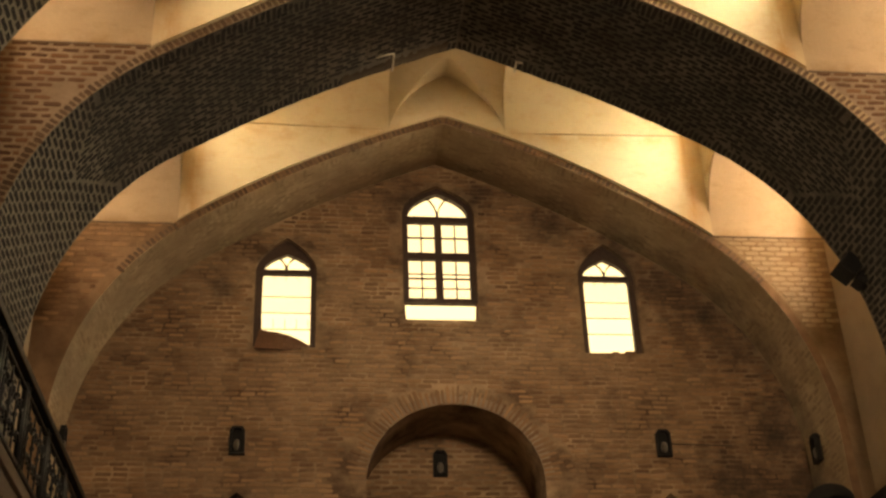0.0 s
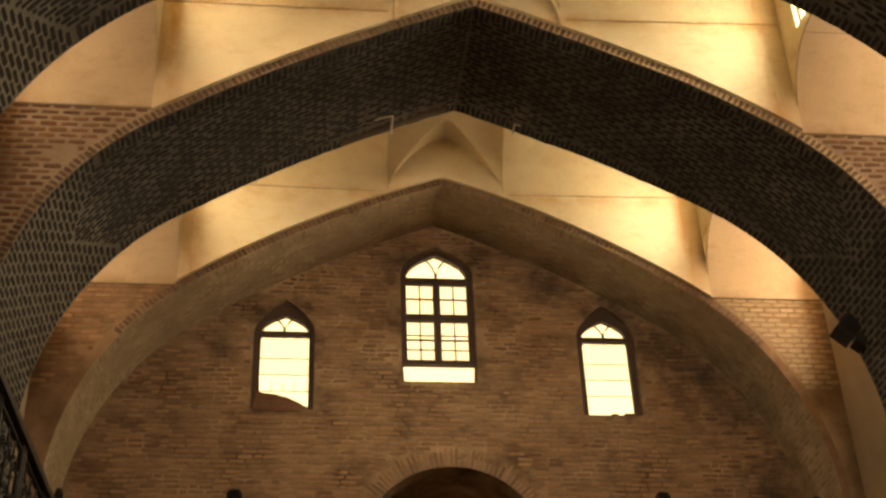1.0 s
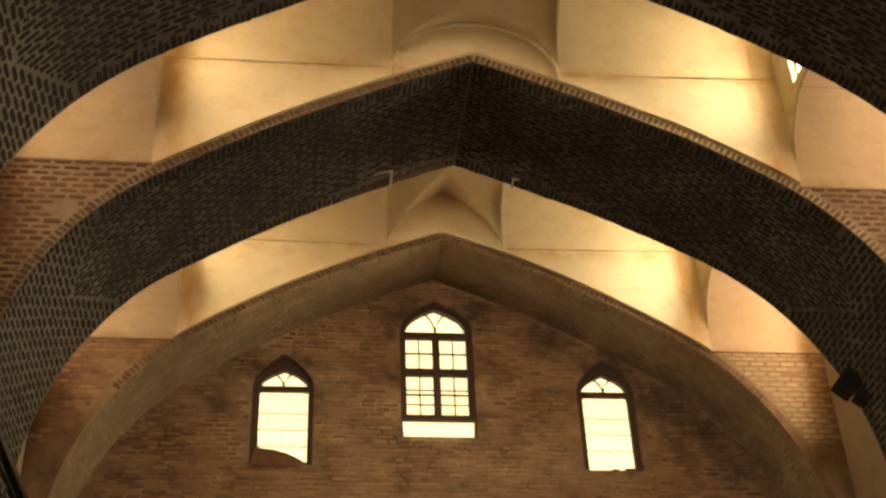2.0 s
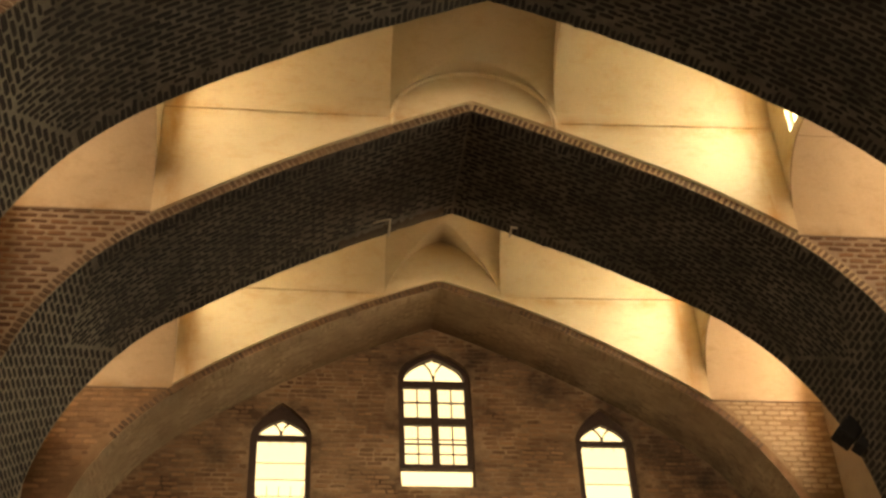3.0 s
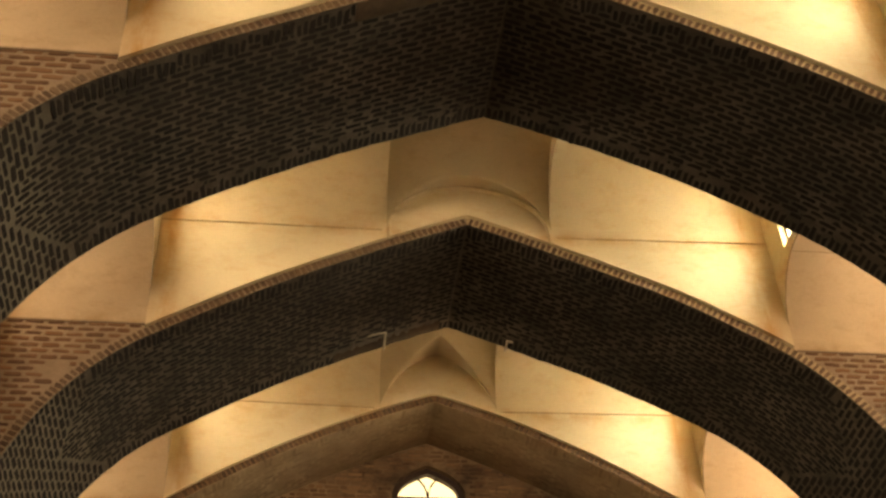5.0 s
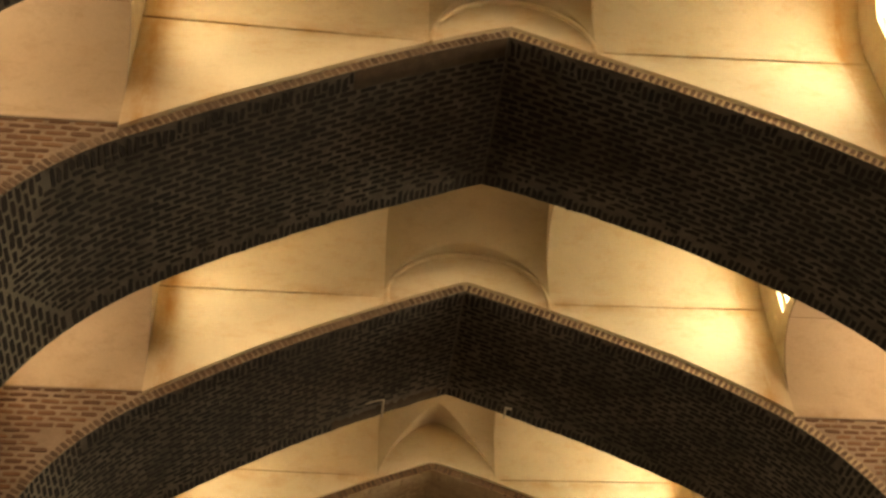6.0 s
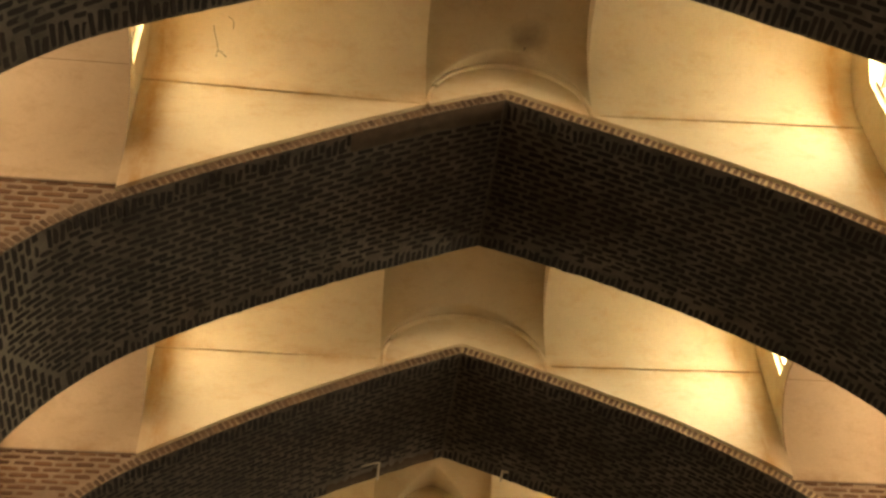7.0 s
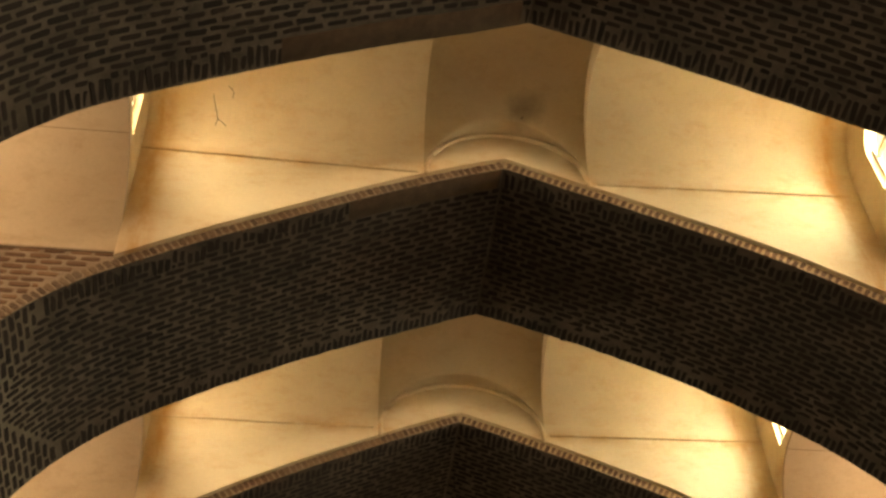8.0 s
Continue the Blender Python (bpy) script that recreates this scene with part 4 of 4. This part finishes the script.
def arch_face(k):
    """The face of an arch towards the camera: ring of upright bricks, coursed spandrels, ledge."""
    y0 = FRONTS[k]
    yf = y0 - 0.004
    root = ARCHES[k]
    for sx in (-1, 1):
        bm = bmesh.new()
        prev = None
        for i in range(61):
            s = (ARC.s2 + 0.8) * i / 60
            a_, b_ = ARC.at(s), EXTRA.at(s * (EXTRA.s2 / ARC.s2))
            (d0, e0), (d1, e1) = settle(k, sx * a_[0], a_[1], 0.0), settle(k, sx * b_[0], b_[1], 0.0)
            q_ = [bm.verts.new((sx * a_[0] + d0, yf, a_[1] + e0)), bm.verts.new((sx * b_[0] + d1, yf, b_[1] + e1))]
            if prev:
                bm.faces.new((prev[0], prev[1], q_[1], q_[0]))
            prev = q_
        # East rings get paler joints: glow from the plaster put into their colour.
        part("ring_joints", bm, M_MORTAR_OLD if sx > 0 and k else M_MORTAR_LIGHT if k else M_FACE_OLD, root, "pale lime joints" if k else "brown worn render")
        bm = bmesh.new()
        prev = None
        for i in range(31):
            z = 5.8 + (LEDGE - 5.8) * i / 30
            q_ = [bm.verts.new((sx * (ring_half(k, sx, z) - 0.06), yf + 0.002, z)), bm.verts.new((sx * SIDE, yf + 0.002, z))]
            if prev:
                bm.faces.new((prev[0], prev[1], q_[1], q_[0]))
            prev = q_
        # The end arch's east side is coloured paler, carrying some of its light.
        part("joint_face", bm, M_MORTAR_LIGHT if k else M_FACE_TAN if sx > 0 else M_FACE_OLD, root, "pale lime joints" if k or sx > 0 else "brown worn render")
    ring, thin = [], []
    s = 0.03
    while s < (ARC.s2 + 0.4 if k else TIP - 0.3):
        u, z, a = ARC.at(s)
        for sx in (-1, 1):
            r = RING / 2
            d0, e0 = settle(k, sx * u, z, 0.0)
            (ring if sx < 0 or not k else thin).append(frame_of((sx * (u + r * math.cos(a)) + d0, yf, z + e0 + r * math.sin(a)), (sx * math.cos(a), 0, math.sin(a)), (0, -1, 0), random.uniform(0.88, 1.08), random.uniform(0.82, 1.1)))
        s += 0.067
    lay(root, "voussoir", VOUSSOIR, ring, 300)
    lay(root, "voussoir", VOUSSOIR_THIN, thin, 300)
    face, pale = [], []
    z, j = 6.0, 0
    while z < LEDGE - 0.06:
        z += 0.074
        j += 1
        for sx in (-1, 1):
            lo = max(ring_half(k, sx, z - 0.03), ring_half(k, sx, z + 0.03)) + 0.018
            if k == 0 and z < 8.5 + 0.25 * noise.noise((z * 3, sx, 0)):
                continue
            u = SIDE - (j % 2) * PL / 2
            while u > lo + 0.05:
                a_, b_ = max(lo, u - 0.188), u
                if b_ - a_ > 0.05 and noise.noise((sx * u * 2.1, k * 7.3, z * 3.4)) < 0.5:
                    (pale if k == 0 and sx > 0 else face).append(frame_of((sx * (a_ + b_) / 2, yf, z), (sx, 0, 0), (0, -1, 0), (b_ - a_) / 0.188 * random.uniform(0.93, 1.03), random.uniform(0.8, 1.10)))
                u -= PL
    face.sort(key=lambda m: -m.translation.z)
    lay(root, "brick", SPANDREL if k else SPANDREL_OLD, face, 300, "ochre bricks of the spandrels")
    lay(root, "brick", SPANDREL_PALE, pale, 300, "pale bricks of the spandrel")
    for sx in (-1, 1):
        bm = bmesh.new()
        u0 = ring_half(k, sx, LEDGE)
        box(bm, min(sx * u0, sx * SIDE), max(sx * u0, sx * SIDE), y0 - 0.022, y0, LEDGE - 0.012, LEDGE + 0.010, 0.004)
        part("ledge", bm, M_MORTAR_LIGHT, root, "thin grey plaster ledge")


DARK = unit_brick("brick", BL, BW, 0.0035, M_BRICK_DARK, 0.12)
OLD = unit_brick("brick", BL, 0.053, 0.0015, M_BRICK_OLD)
SPANDREL = unit_brick("brick", 0.178, 0.046, 0.005, M_BRICK)
SPANDREL_OLD = unit_brick("brick", 0.188, 0.056, 0.004, M_BRICK_WALL)
SPANDREL_PALE = unit_brick("brick", 0.188, 0.054, 0.004, M_BRICK_PALE)
VOUSSOIR = unit_brick("voussoir", RING - 0.006, 0.051, 0.006, M_BRICK_RING, 0.12)
VOUSSOIR_THIN = unit_brick("voussoir", RING - 0.010, 0.047, 0.006, M_BRICK_RING, 0.12)
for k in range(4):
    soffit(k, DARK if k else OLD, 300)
for k in range(3):
    arch_face(k)

# smooth brown repairs on the arches' edges
for k, (edge, s0, s1, dep) in PATCHES.items():
    y0 = FRONTS[k]
    va, vb = (0.004, dep) if edge == "front" else (WIDE - dep, WIDE - 0.004)
    rows = []
    for i in range(25):
        s = s0 + (s1 - s0) * i / 24
        u, z, a = ARC.at(s)
        wob = 0.015 * noise.noise((s * 5, k, 0))
        du, dz = settle(k, -u, z, 0.0 if edge == "front" else 1.0)
        va2, vb2 = (va, vb + wob) if edge == "front" else (va + wob, vb)
        rows.append([(-u + du + d_ * math.cos(a), y0 + v, z + dz - d_ * math.sin(a)) for v, d_ in ((va2, -0.002), (va2 + 0.006, 0.008), (vb2 - 0.006, 0.008), (vb2, -0.002))])
    ob = sheet("plaster_patch", rows, M_PATCH, ARCHES[k])
    ob["label"] = "smooth brown plaster repair"

# ---- bricks of the end wall ----
def inside(p, poly):
    c = False
    for i in range(len(poly)):
        (x0, y0), (x1, y1) = poly[i - 1], poly[i]
        if (y0 > p[1]) != (y1 > p[1]) and p[0] < (x1 - x0) * (p[1] - y0) / (y1 - y0) + x0:
            c = not c
    return c


def grown(cx, half, z0, spring, apex, g):
    return ogive(cx, half + g, z0 - g, spring, apex + g)


blocks = [grown(*w, 0.02) for w in WINDOWS] + [arch_hole(0.125, 1.12 + 0.24, 0.0, 6.90, 7.93 + 0.24)] + [grown(c, 0.42, 4.4, 6.2, 6.75, 0.03) for c in (-2.57, 2.83)]
WALLB = unit_brick("brick", 0.225, 0.050, 0.006, M_BRICK_WALL)
laid = []
z, j = 5.9, 0
while z < 11.5:
    z += 0.067 + random.uniform(-0.0015, 0.0015)
    j += 1
    lim = ARC.half(z + 0.03) - 0.01
    u = -5.0 + (j % 2) * 0.12 + random.uniform(-0.03, 0.03)
    while u < 5.0:
        ln = 0.205 * random.choice((1, 1, 1, 1, 0.52)) * random.uniform(0.94, 1.06)
        a_, b_ = max(u, -lim), min(u + ln - 0.016, lim)
        u += ln
        if b_ - a_ < 0.06 or random.random() < 0.02:
            continue
        if any(inside((x, zz), poly) for poly in blocks for x in (a_, (a_ + b_) / 2, b_) for zz in (z - 0.028, z + 0.028)):
            continue
        laid.append(frame_of(((a_ + b_) / 2, BACK, z + random.uniform(-0.003, 0.003)), (1, 0, 0), (0, -1, 0), (b_ - a_) / 0.225, random.uniform(0.82, 1.06)))
laid.sort(key=lambda m: abs(m.translation.x) + abs(m.translation.z - 8.4))
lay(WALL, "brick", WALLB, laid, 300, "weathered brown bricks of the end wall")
bm = bmesh.new()
prev = None
for i in range(49):
    t = math.pi * i / 48
    ro = 0.13 + 0.05 * noise.noise((i * 0.9, 2.0, 0.0))
    q_ = [bm.verts.new((0.125 + (1.118 + r) * math.cos(t), BACK - 0.003, 6.90 + (1.028 + r) * math.sin(t))) for r in (0.0, ro)]
    if prev:
        bm.faces.new((prev[0], prev[1], q_[1], q_[0]))
    prev = q_
part("joint_face", bm, M_MORTAR_LIGHT, WALL, "pale lime joints round the niche")
fan = []
for i in range(57):
    t = math.pi * (i + 0.5) / 57
    ln = random.uniform(0.17, 0.27)
    cx_, cz_ = 0.125 + 1.125 * math.cos(t), 6.90 + 1.035 * math.sin(t)
    d = Vector((math.cos(t), 0, math.sin(t) * 1.05)).normalized()
    fan.append(frame_of((cx_ + d.x * ln / 2, BACK - 0.004, cz_ + d.z * ln / 2), d, (0, -1, 0), ln / 0.225, random.uniform(0.5, 0.95)))
lay(WALL, "voussoir", WALLB, fan, 300)
back = []
z, j = 6.3, 0
while z < 7.95:
    z += 0.074
    j += 1
    u = -1.1 + (j % 2) * 0.12
    while u < 1.3:
        back.append(frame_of((u, BACK + 1.1, z), (1, 0, 0), (0, -1, 0), random.uniform(0.85, 1.0), random.uniform(0.82, 1.05)))
        u += 0.245
lay(NICHE_BACK, "brick", WALLB, back, 300)
